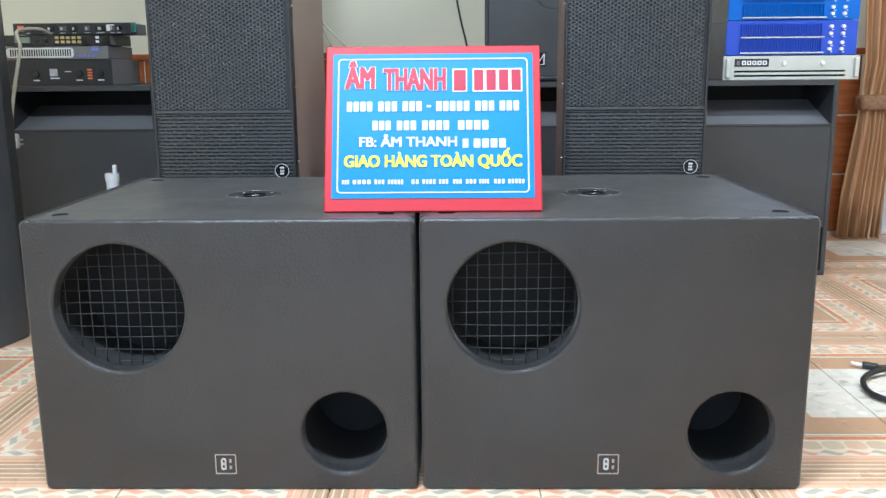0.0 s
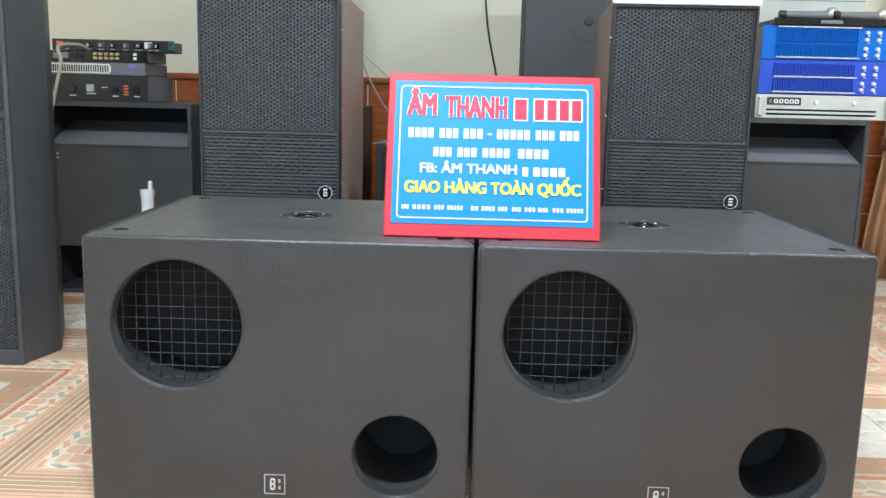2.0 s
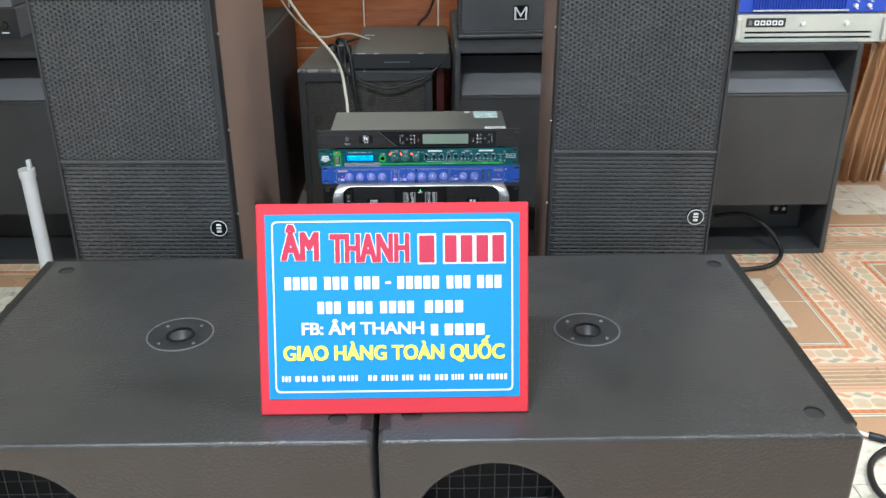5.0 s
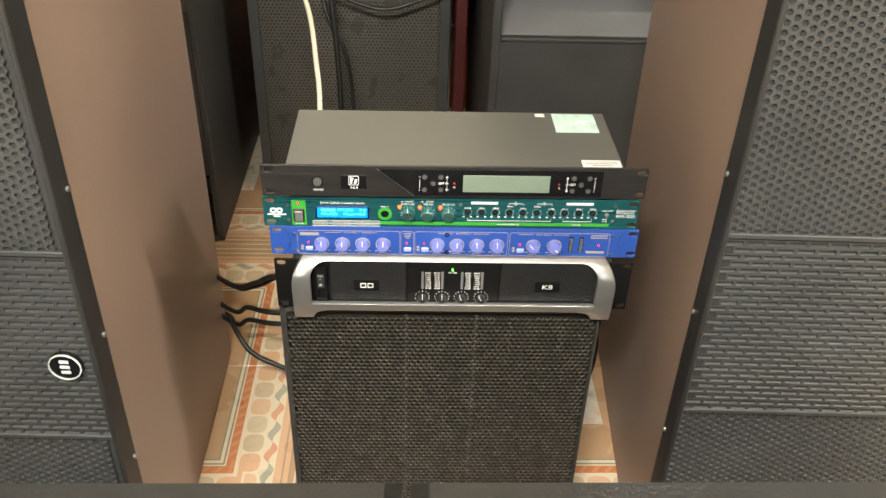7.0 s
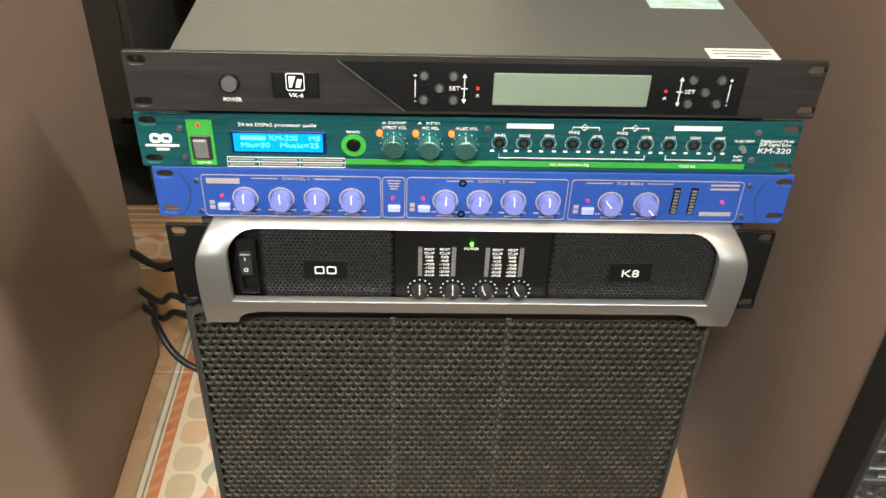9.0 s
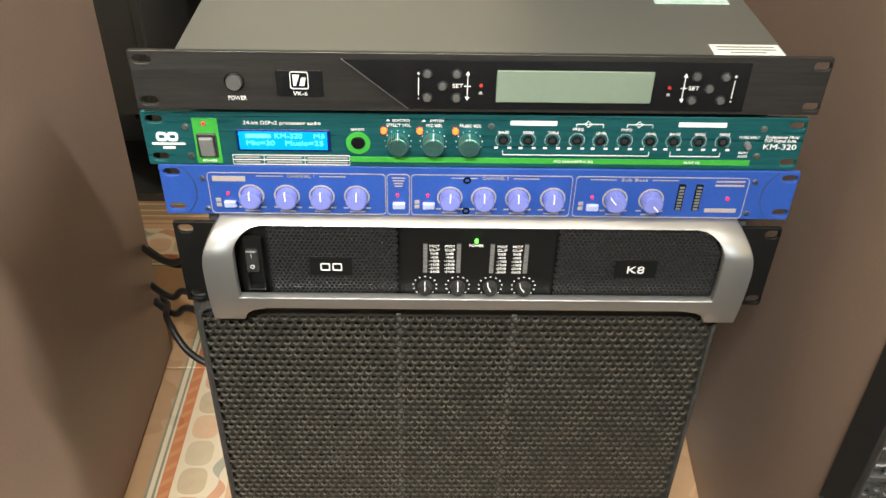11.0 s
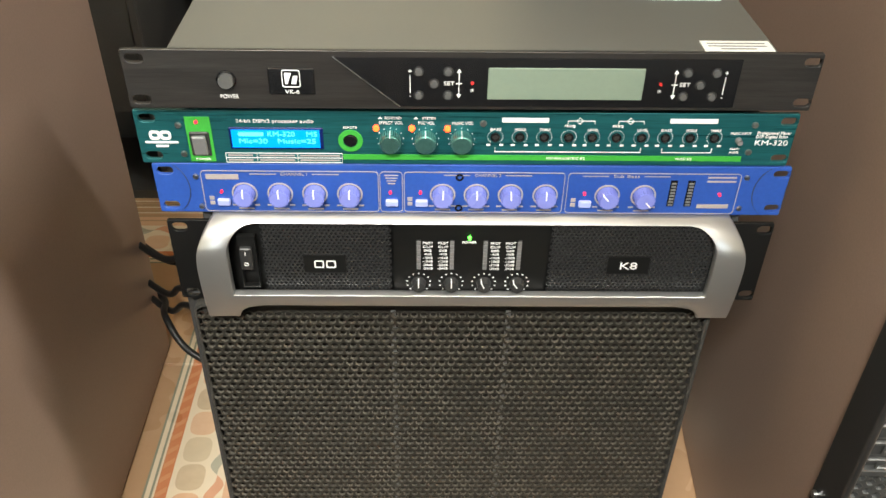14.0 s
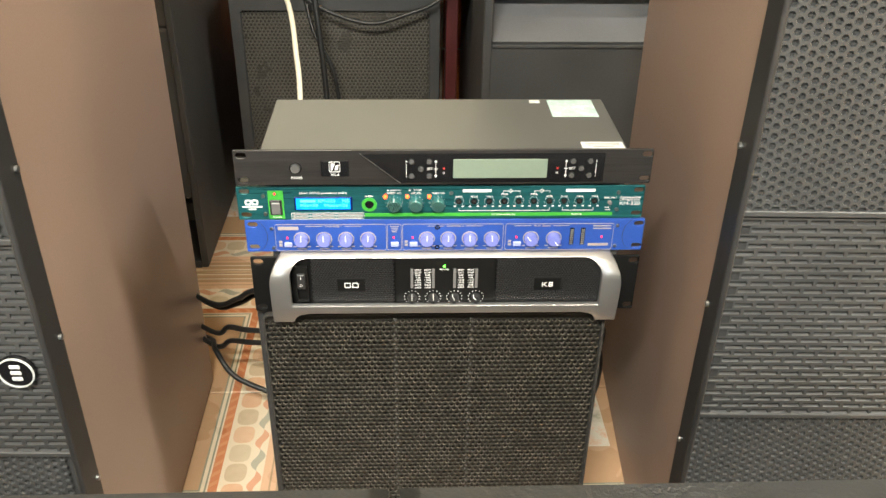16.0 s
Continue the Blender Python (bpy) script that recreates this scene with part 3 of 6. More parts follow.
# ---------------------------------------------------------------- front subwoofers
def subwoofer(m, label):
    """Bass cabinet 0.738 wide, 0.545 high, 0.625 deep; origin at the middle of the front bottom edge."""
    W, H, D = 0.3565, 0.523, 0.625
    ob = thing("subwoofer", m, label, "subwoofer", "pair of charcoal subwoofers")
    wx, wz, wr = -0.187, 0.358, 0.1205
    px, pz, pr = 0.2205, 0.115, 0.0795
    baffle = slab(rounded(-W, W, 0.0, H, 0.012, 4), [circle(wx, wz, wr, 64), circle(px, pz, pr, 56)], 0.0, 0.03, 0.007)
    part("front_baffle", baffle, M["sub"], ob)
    bm = bmesh.new()
    t = 0.018
    add_box(bm, -W, -W + t, 0.03, D, 0.0, H)
    add_box(bm, W - t, W, 0.03, D, 0.0, H)
    add_box(bm, -W + t, W - t, 0.03, D, 0.0, t)
    add_box(bm, -W + t, W - t, D - t, D, t, H - t)
    part("cabinet_shell", bm, M["sub"], ob)
    pads = [(-0.308, 0.066), (0.303, 0.058), (-0.300, 0.580), (0.306, 0.578)]
    bm = slab([(-W, 0.03), (W, 0.03), (W, D), (-W, D)], [circle(x, y, 0.016, 20) for x, y in pads] + [circle(0, 0.315, 0.056, 40)], 0.0, t)
    for v in bm.verts:
        v.co = Vector((v.co.x, v.co.z, H - v.co.y))
    part("top_panel", bm, M["sub"], ob)
    for x, y in pads:
        part("foot_recess", disc((x, y, H - 0.009), 0.0148, 0.0142, 0.006, "z", 20), M["black_plastic"], ob, "round plug sunk in the lid")
    # pole socket: a dished plate with a sleeve in the middle
    bm = bmesh.new()
    rings = [(0.0585, H + 0.0006), (0.0575, H + 0.0014), (0.0540, H + 0.0010), (0.0240, H - 0.0010), (0.0205, H - 0.0030), (0.0195, H - 0.05)]
    prev = None
    for r, z in rings:
        cur = [bm.verts.new((r * math.cos(2 * math.pi * i / 40), 0.315 + r * math.sin(2 * math.pi * i / 40), z)) for i in range(40)]
        if prev:
            for i in range(40):
                bm.faces.new((prev[i], prev[(i + 1) % 40], cur[(i + 1) % 40], cur[i]))
        prev = cur
    bm.faces.new(prev)
    sock = part("pole_socket", bm, M["black_plastic"], ob, "black pole socket plate", smooth=True)
    # rim ring in a lighter grey that stands in for its reflected highlight
    rim = slab(circle(0, 0.315, 0.0590, 40), [circle(0, 0.315, 0.0555, 40)], 0.0, 0.002, 0.0008)
    for v in rim.verts:
        v.co = Vector((v.co.x, v.co.z, H + 0.0024 - v.co.y))
    part("socket_rim", rim, M["button_grey"], sock, "raised rim of the socket, greyed for its highlight")
    collar = slab(circle(0, 0.315, 0.0250, 32), [circle(0, 0.315, 0.0205, 32)], 0.0, 0.003, 0.0008)
    for v in collar.verts:
        v.co = Vector((v.co.x, v.co.z, H + 0.0016 - v.co.y))
    part("socket_collar", collar, M["black_gloss"], sock)
    for i in range(4):
        a = radians(45 + 90 * i)
        part("screw", disc((0.043 * math.cos(a), 0.315 + 0.043 * math.sin(a), H - 0.0004), 0.0036, 0.003, 0.0016, "z", 10), M["steel"], sock)
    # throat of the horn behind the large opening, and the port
    # sheet and tube walls are coloured dark for the shade inside the cabinet
    part("inner_shade_sheet", box(-W + 0.02, W - 0.02, 0.30, 0.31, 0.02, H - 0.02), M["void"], ob)
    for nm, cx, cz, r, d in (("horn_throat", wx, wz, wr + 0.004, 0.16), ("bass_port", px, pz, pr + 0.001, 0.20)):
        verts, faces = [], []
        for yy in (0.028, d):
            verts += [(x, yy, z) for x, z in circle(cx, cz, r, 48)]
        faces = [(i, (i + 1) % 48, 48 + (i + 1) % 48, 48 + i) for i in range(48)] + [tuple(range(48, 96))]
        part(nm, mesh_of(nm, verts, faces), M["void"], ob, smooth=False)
    # welded wire guard behind the large opening: every wire is one bent rod
    rnd = random.Random(4)
    for i in range(-5, 6):
        for upright in (0, 1):
            o = i * 0.0225 + 0.003
            half = math.sqrt(max(0.0, (wr - 0.001) ** 2 - o * o))
            if half < 0.02:
                continue
            lean, bow = rnd.uniform(-0.003, 0.003), rnd.uniform(-0.0012, 0.0012)
            y = 0.034 if upright else 0.0365
            pts = []
            for s in range(5):
                a, w = half * (s / 2 - 1), lean * s / 4 + bow * math.sin(math.pi * s / 4)
                pts.append((wx + o + w, y, wz + a) if upright else (wx + a, y, wz + o + w))
            part("wire", tube("wire", pts, 0.00085, 6, 2), M["wire"], ob, "galvanised wire of the square guard")
    # badge: a square outline with a plain mark
    bx, bz = -0.007, 0.053
    badge = part("badge", slab(rounded(bx - 0.020, bx + 0.020, bz - 0.020, bz + 0.020, 0.002, 2), [rounded(bx - 0.0182, bx + 0.0182, bz - 0.0182, bz + 0.0182, 0.002, 2)], -0.0012, 0.0005), M["steel"], ob, "thin silver square badge")
    part("badge_mark", slab(rounded(bx - 0.009, bx + 0.001, bz - 0.012, bz + 0.012, 0.004, 3), [rounded(bx - 0.0062, bx - 0.0018, bz + 0.002, bz + 0.009, 0.002, 2), rounded(bx - 0.0062, bx - 0.0018, bz - 0.008, bz - 0.001, 0.002, 2)], -0.0012, 0.0005), M["badge_grey"], badge)
    part("badge_mark", box(bx + 0.007, bx + 0.011, -0.0012, 0.0005, bz - 0.010, bz - 0.003), M["steel"], badge)
    part("badge_mark", box(bx + 0.007, bx + 0.011, -0.0012, 0.0005, bz + 0.003, bz + 0.010), M["steel"], badge)
    return ob


sub_a = subwoofer(pose(-0.443, 1.350, 0), "charcoal textured subwoofer with wire-guarded round opening and port")
copy_thing(sub_a, pose(0.2795, 1.350, 0))


# ---------------------------------------------------------------- tall grille loudspeakers
def tower(m, label):
    """Floor-standing double loudspeaker, brown sides, black perforated front; origin at the middle of the front bottom edge."""
    H, W, D, B = 1.057, 0.190, 0.615, 0.164
    ob = thing("tower_speaker", m, label, "loudspeaker", "pair of tall loudspeakers")
    part("cabinet", prism([(-W + 0.003, 0.038), (W - 0.003, 0.038), (B, D), (-B, D)], 0.0, H - 0.004, 0.004), M["brown"], ob, "brown laminate cabinet")
    part("front_frame", slab(rounded(-W, W, 0.0, H - 0.022, 0.004, 3), [rounded(-W + 0.007, W - 0.007, 0.014, H - 0.029, 0.004, 3)], 0.0, 0.040, 0.003), M["black_plastic"], ob)
    part("top_trim", box(-W - 0.004, W + 0.004, -0.004, 0.024, H - 0.021, H, 0.003), M["silver_trim"], ob, "pale silver strip along the top front edge")
    part("backing", box(-W + 0.0065, W - 0.0065, 0.0080, 0.0215, 0.013, H - 0.0285), M["foam"], ob)
    x = W - 0.005
    part("grille", perforated_columns("grille", -x, x, 0.678, 1.030, 0.0106, 0.0041, 0.0045, 0.0030), M["grille"], ob)
    part("grille", perforated_columns("grille", -x, x, 0.012, 0.394, 0.0106, 0.0041, 0.0045, 0.0030), M["grille"], ob)
    part("slotted_grille", slotted("slotted_grille", -x, x, 0.398, 0.674, 0.0245, 0.0097, 0.0205, 0.0056, 0.0045, 0.0030), M["grille"], ob)
    part("divider", box(-W + 0.006, W - 0.006, 0.002, 0.010, 0.672, 0.679, 0.001, 1), M["grille"], ob)
    part("divider", box(-W + 0.006, W - 0.006, 0.002, 0.010, 0.393, 0.400, 0.001, 1), M["grille"], ob)
    bx, bz = 0.153, 0.519
    bd = part("badge", disc((bx, -0.0025, bz), 0.0190, 0.0195, 0.006, "y", 32), M["black_gloss"], ob, "round badge with a white ring")
    part("badge_ring", slab(circle(bx, bz, 0.0192, 32), [circle(bx, bz, 0.0178, 32)], -0.0040, -0.0022), M["badge_grey"], bd)
    for k in (-1, 0, 1):
        part("badge_mark", box(bx - 0.0058, bx + 0.0058, -0.0038, -0.002, bz - 0.0026 + 0.0078 * k, bz + 0.0026 + 0.0078 * k, 0.001, 1), M["badge_grey"], bd)
    for s in (-1, 1):
        for z in (0.12, 0.33, 0.54, 0.74, 0.95):
            part("screw", disc((s * (W - 0.001), 0.033, z), 0.0035, 0.0035, 0.004, "x", 10) if s > 0 else disc((-W - 0.003, 0.033, z), 0.0035, 0.0035, 0.004, "x", 10), M["steel"], ob)
    return ob


tower_a = tower(pose(-0.634, 2.158, 0, 0, 0, -1.8), "tall brown loudspeaker with black perforated grille and silver top strip")
copy_thing(tower_a, pose(0.468, 2.195, 0, 0, 0, -2.0))


def side_tower(m):
    """Black loudspeaker with chamfered front corners."""
    H, W, D = 1.32, 0.205, 0.42
    ob = thing("black_tower_speaker", m, "tall black loudspeaker with chamfered corners and perforated grille", "loudspeaker")
    part("cabinet", prism([(-W, 0.015), (W - 0.012, 0.015), (W + 0.025, 0.16), (0.12, D), (-0.12, D), (-W - 0.025, 0.16)], 0.0, H, 0.006), M["side_grey"], ob)
    part("front_frame", slab(rounded(-W, W - 0.01, 0.0, H, 0.006, 3), [rounded(-W + 0.014, W - 0.024, 0.045, H - 0.04, 0.006, 3)], 0.0, 0.015, 0.003), M["side_grey"], ob)
    part("backing", box(-W + 0.014, W - 0.024, 0.0075, 0.0148, 0.045, H - 0.04), M["foam"], ob)
    part("grille", perforated_columns("grille", -W + 0.014, W - 0.024, 0.045, 0.70, 0.0106, 0.0041, 0.004, 0.0030), M["grille"], ob)
    part("grille", perforated_columns("grille", -W + 0.014, W - 0.024, 0.715, H - 0.04, 0.0106, 0.0041, 0.004, 0.0030), M["grille"], ob)
    part("divider", box(-W + 0.012, W - 0.022, 0.001, 0.010, 0.70, 0.716), M["grille"], ob)


side_tower(pose(-1.538, 2.165, 0))


# ---------------------------------------------------------------- folded-horn bass cabinets at the back
def horn_cabinet(m, label, W=0.65):
    H, D, t = 0.733, 0.70, 0.018
    h = W / 2
    ob = thing("horn_bass_cabinet", m, label, "bass cabinet", "row of black horn bass cabinets")
    part("side_panel", box(-h, -h + t, 0, D, 0, H, 0.003, 1), M["black"], ob)
    part("side_panel", box(h - t, h, 0, D, 0, H, 0.003, 1), M["black"], ob)
    part("top_panel", box(-h + t, h - t, 0, D, H - t, H), M["black"], ob)
    part("back_panel", box(-h + t, h - t, D - t, D, t, H - t), M["black"], ob)
    part("bottom_panel", box(-h + t, h - t, 0, D, 0.0, t), M["black"], ob)
    part("front_panel", box(-h + t, h - t, 0.004, 0.022, 0.185, 0.566), M["black"], ob)
    part("front_lip", box(-h + t, h - t, 0.0, 0.024, 0.566, 0.574, 0.002, 1), M["black"], ob, "rounded lip along the horn mouth")
    bm = bmesh.new()
    pts = [(0.02, 0.574), (0.24, 0.655), (0.25, 0.640), (0.02, 0.556)]
    lo = [bm.verts.new((-h + t, y, z)) for y, z in pts]
    hi = [bm.verts.new((h - t, y, z)) for y, z in pts]
    bm.faces.new(lo)
    bm.faces.new(list(reversed(hi)))
    for i in range(4):
        j = (i + 1) % 4
        bm.faces.new((lo[i], lo[j], hi[j], hi[i]))
    part("horn_board", bm, M["horn_grey"], ob, "sloping grey board inside the horn mouth")
    # upper board takes the painted shade colour to darken the horn mouth
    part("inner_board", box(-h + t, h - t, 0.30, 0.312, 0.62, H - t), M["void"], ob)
    part("inner_board", box(-h + t, h - t, 0.20, 0.212, t, 0.30), M["black"], ob)
    plate = part("jack_plate", box(h - 0.13, h - 0.07, 0.192, 0.199, 0.07, 0.12, 0.002, 1), M["black_gloss"], ob, "small jack plate with metal sockets")
    for dx in (-0.115, -0.085):
        part("socket", disc((h + dx, 0.186, 0.095), 0.007, 0.009, 0.007, "y", 14), M["steel"], plate)
    return ob


horn_a = horn_cabinet(pose(1.0605, 3.08, 0), "black horn bass cabinet carrying a stack of amplifiers")
horn_b = copy_thing(horn_a, pose(0.4085, 3.08, 0))
horn_b["label"] = "black horn bass cabinet with a wedge loudspeaker on top"
horn_c = copy_thing(horn_a, pose(-1.408, 3.065, 0))
horn_c["label"] = "black horn bass cabinet below stacked audio processors"
horn_d = copy_thing(horn_a, pose(-0.828, 3.18, 0))
horn_d.scale = (0.58 / 0.65, 1, 1)
horn_d["label"] = "black horn bass cabinet behind the brown loudspeaker"
horn_c.scale = (0.56 / 0.65, 1, 1)


# ---------------------------------------------------------------- loudspeakers standing on the horn cabinets
def shelf_speaker(m, label, W, H, D, mark):
    ob = thing("loudspeaker", m, label, "loudspeaker")
    h = W / 2
    part("cabinet", prism([(-h, 0.02), (h, 0.02), (h - 0.06, D), (-h + 0.06, D)], 0.0, H, 0.008), M["black_plastic"], ob)
    part("front_frame", slab(rounded(-h, h, 0.0, H, 0.012, 4), [rounded(-h + 0.014, h - 0.03, 0.03, H - 0.03, 0.012, 4)], 0.0, 0.024, 0.005), M["black_plastic"], ob)
    part("grille", box(-h + 0.014, h - 0.03, 0.010, 0.020, 0.03, H - 0.03), M["black"], ob)
    part("bottom_rail", box(-h, h, -0.008, 0.004, 0.004, 0.020, 0.006), M["black_plastic"], ob)
    dome = part("cone", disc((0.02, 0.0085, H * 0.52), 0.072, 0.075, 0.002, "y", 32), M["black"], ob, "driver cone seen through the grille")
    part("dust_cap", disc((0.02, 0.005, H * 0.52), 0.012, 0.020, 0.004, "y", 20), M["black_plastic"], dome)
    if mark:
        bd = part("badge", box(-0.052, -0.004, 0.005, 0.0101, 0.062, 0.108), M["black_gloss"], ob, "small angular silver badge")
        for x in (-0.050, -0.014):
            part("badge_mark", box(x, x + 0.006, 0.003, 0.0052, 0.066, 0.104), M["badge_grey"], bd)
        part("badge_mark", slab([(-0.044, 0.104), (-0.029, 0.080), (-0.014, 0.104), (-0.014, 0.095), (-0.029, 0.071), (-0.044, 0.095)][::-1], [], 0.003, 0.0052), M["badge_grey"], bd)
        part("badge_mark", box(-0.050, -0.008, 0.003, 0.0052, 0.0625, 0.0655), M["badge_grey"], bd)
    return ob


shelf_speaker(pose(0.330, 3.20, 0.733, 0, 0, 2), "black loudspeaker with a silver badge on its dark grille", 0.47, 0.66, 0.36, True)
shelf_speaker(pose(-0.815, 3.32, 0.733), "black loudspeaker standing behind the brown tower", 0.49, 0.64, 0.34, False)


# ---------------------------------------------------------------- speaker and amplifier in the middle at the back
def mid_speaker(m):
    ob = thing("worn_loudspeaker", m, "worn black loudspeaker with a mesh front and chipped edges", "loudspeaker")
    W, H, D = 0.240, 0.592, 0.42
    part("cabinet", prism([(-W, 0.0), (W, 0.0), (W - 0.03, D), (-W + 0.03, D)], 0.0, H, 0.006), M["dusty_top"], ob, "dusty grey cabinet")
    part("front_frame", slab(rounded(-W, W, 0.0, H - 0.012, 0.006, 3), [rounded(-W + 0.025, W - 0.025, 0.03, H - 0.045, 0.006, 3)], -0.018, 0.0, 0.003), M["black"], ob)
    part("grille", perforated("grille", -W + 0.022, W - 0.022, 0.03, H - 0.04, 0.0092, 0.0036, -0.010, 0.0016), M["dusty_grille"], ob)
    part("backing", box(-W + 0.025, W - 0.025, -0.0065, -0.0005, 0.03, H - 0.045), M["carpet"], ob)
    rnd = random.Random(9)
    edge = part("edge_strip", box(-W, W, -0.019, 0.001, H - 0.012, H - 0.001, 0.003), M["dusty_top"], ob, "pale worn top edge")
    for i in range(9):
        x = rnd.uniform(-W, 0.02)
        part("chip", box(x, x + rnd.uniform(0.008, 0.03), -0.0205, -0.012, H - 0.010, H + 0.0005, 0.001, 1), M["gold"], edge)
    return ob


mid_speaker(pose(-0.228, 3.42, 0, 0, 0, 0))
amp_back = thing("power_amplifier", pose(-0.098, 3.385, 0.592), "plain black power amplifier with stickers, cables over its edge", "amplifier")
part("case", box(-0.168, 0.172, 0.0, 0.53, 0.008, 0.056, 0.002, 1), M["dusty_top"], amp_back)
part("front_panel", box(-0.172, 0.176, -0.006, 0.0, 0.006, 0.058, 0.002, 1), M["black_plastic"], amp_back)
for i, (fx, fy) in enumerate(((-0.14, 0.05), (0.14, 0.05), (-0.14, 0.34), (0.14, 0.34))):
    part("rubber_foot", disc((fx, fy, 0.0), 0.012, 0.012, 0.009, "z", 14), M["cable"], amp_back)
for x, y, w in ((-0.155, 0.004, 0.03), (-0.095, 0.003, 0.018), (0.06, 0.004, 0.02), (-0.15, 0.34, 0.04)):
    part("sticker", box(x, x + w, y, y + 0.012, 0.0555, 0.0565), M["label"], amp_back, "small white sticker")
part("printed_line", box(-0.06, 0.03, -0.0068, -0.0055, 0.028, 0.031), M["grey_metal"], amp_back)

reddish = thing("dark_red_stand", pose(0.040, 3.42, 0), "narrow dark reddish wooden post beside the worn speaker", "post")
part("post", box(-0.014, 0.014, 0.0, 0.05, 0.0, 0.597, 0.003), M["maroon"], reddish)


# ---------------------------------------------------------------- card sign leaning on the subwoofers
def shop_sign(m):
    ob = thing("shop_sign", m, "red and sky-blue printed card sign standing on the subwoofers", "sign")
    W, H = 0.2085, 0.329
    part("card", box(-W, W, 0.0, 0.012, 0, H, 0.002, 1), M["sign_red"], ob, "red card with a rounded edge")
    part("blue_panel", box(-W + 0.014, W - 0.014, -0.0012, 0.0006, 0.026, H - 0.016), M["sign_blue"], ob, "sky-blue printed panel")
    part("white_border", slab(rounded(-W + 0.024, W - 0.024, 0.036, H - 0.026, 0.008), [rounded(-W + 0.0262, W - 0.0262, 0.0382, H - 0.0282, 0.0068)], -0.0024, -0.0010), M["ink_white"], ob)
    y = -0.0026

    def bars(z, h, spans, mat, name="number_bar"):
        for a, c in spans:
            part(name, box(a, c, y, y + 0.0014, z - h / 2, z + h / 2, 0.0012, 1), mat, ob)

    zt = 0.2585

    def word(z, h, a, c, n, mat, raise_by=0.0, gap=0.22):
        """A word that is not spelled out: one plain bar for each of its n characters."""
        w = (c - a) / n
        for i in range(n):
            part("character_bar", box(a + w * i + w * gap / 2, a + w * (i + 1) - w * gap / 2, y - raise_by, y + 0.0014, z - h / 2, z + h / 2, 0.0008, 1), mat, ob)

    for text, a, c in (("ÂM", -0.172, -0.108), ("THANH", -0.098, 0.030)):
        dz = 0.0035 if text == "ÂM" else 0.0
        part("lettering", letters(text, 0.060, (a + c) / 2, y + 0.0004, zt + dz, c - a - 0.010, bold=0.0052), M["ink_white"], ob, "white outline of the heading")
        part("lettering", letters(text, 0.060, (a + c) / 2, y - 0.0003, zt + dz, c - a - 0.010, bold=0.0034), M["ink_red"], ob, "crimson heading letters")
    for a, c, n in ((0.038, 0.067, 1), (0.077, 0.174, 4)):
        word(zt, 0.047, a, c, n, M["ink_white"], 0.0, 0.02)
        word(zt, 0.042, a, c, n, M["ink_red"], 0.0008, 0.24 if n > 1 else 0.18)
    for z, h, spans in ((0.207, 0.020, ((-0.168, -0.116, 4), (-0.107, -0.068, 3), (-0.060, -0.020, 3), (0.005, 0.072, 5), (0.081, 0.120, 3), (0.128, 0.168, 3))),
                        (0.169, 0.019, ((-0.118, -0.080, 3), (-0.071, -0.031, 3), (-0.022, 0.033, 4), (0.047, 0.109, 4)))):
        for a, c, n in spans:
            word(z, h, a, c, n, M["ink_white"])
    bars(0.207, 0.004, [(-0.012, -0.003)], M["ink_white"], "dash")
    part("lettering", letters("FB: ÂM THANH", 0.027, -0.0475, y, 0.1355, 0.187, bold=0.0007), M["ink_white"], ob)
    word(0.133, 0.018, 0.056, 0.070, 1, M["ink_white"])
    word(0.133, 0.018, 0.077, 0.142, 4, M["ink_white"])
    part("lettering", letters("GIAO HÀNG TOÀN QUỐC", 0.032, 0.0, y, 0.097, 0.340, bold=0.0012), M["ink_yellow"], ob, "yellow capital letters")
    for a, c, n in ((-0.175, -0.160, 3), (-0.155, -0.118, 4), (-0.113, -0.092, 3), (-0.087, -0.056, 5), (-0.042, -0.026, 2), (-0.021, 0.006, 4), (0.011, 0.030, 3), (0.038, 0.056, 3), (0.062, 0.084, 3), (0.088, 0.108, 4), (0.116, 0.138, 3), (0.143, 0.176, 5)):
        word(0.058, 0.009, a, c, n, M["ink_white"], 0.0, 0.3)
    strut = prism([(-0.05, 0.013), (0.05, 0.013), (0.03, 0.016), (-0.03, 0.016)], 0.02, 0.22)
    bmesh.ops.rotate(strut, verts=strut.verts, cent=(0, 0.013, 0.22), matrix=Matrix.Rotation(radians(34), 3, "X"))
    part("strut", strut, M["sign_red"], ob, "folding card strut behind")
    return ob


shop_sign(pose(-0.0540, 1.4160, 0.5245, -19.3, 0, 0) @ Matrix.Scale(0.972, 4))


# ---------------------------------------------------------------- the stack in the middle
def front_plate(name, w, h, mat, parent, ears=True, hole_r=0.0032):
    holes = []
    if ears:
        for x in (0.0092, w - 0.0068):
            for z in (0.0065, h - 0.0065):
                holes.append(rounded(x - 0.0062, x + 0.0062, z - hole_r, z + hole_r, hole_r * 0.98, 4))
    return part(name, slab(rounded(0, w, 0, h, 0.0015, 2), holes, 0.0, 0.003, 0.0006), mat, parent)


def screws(parent, places, r=0.0028):
    for x, z in places:
        part("screw", disc((x, -0.0016, z), r * 0.7, r, 0.0018, "y", 12), M["steel"], parent)


PW, PH = 0.4826, 0.044


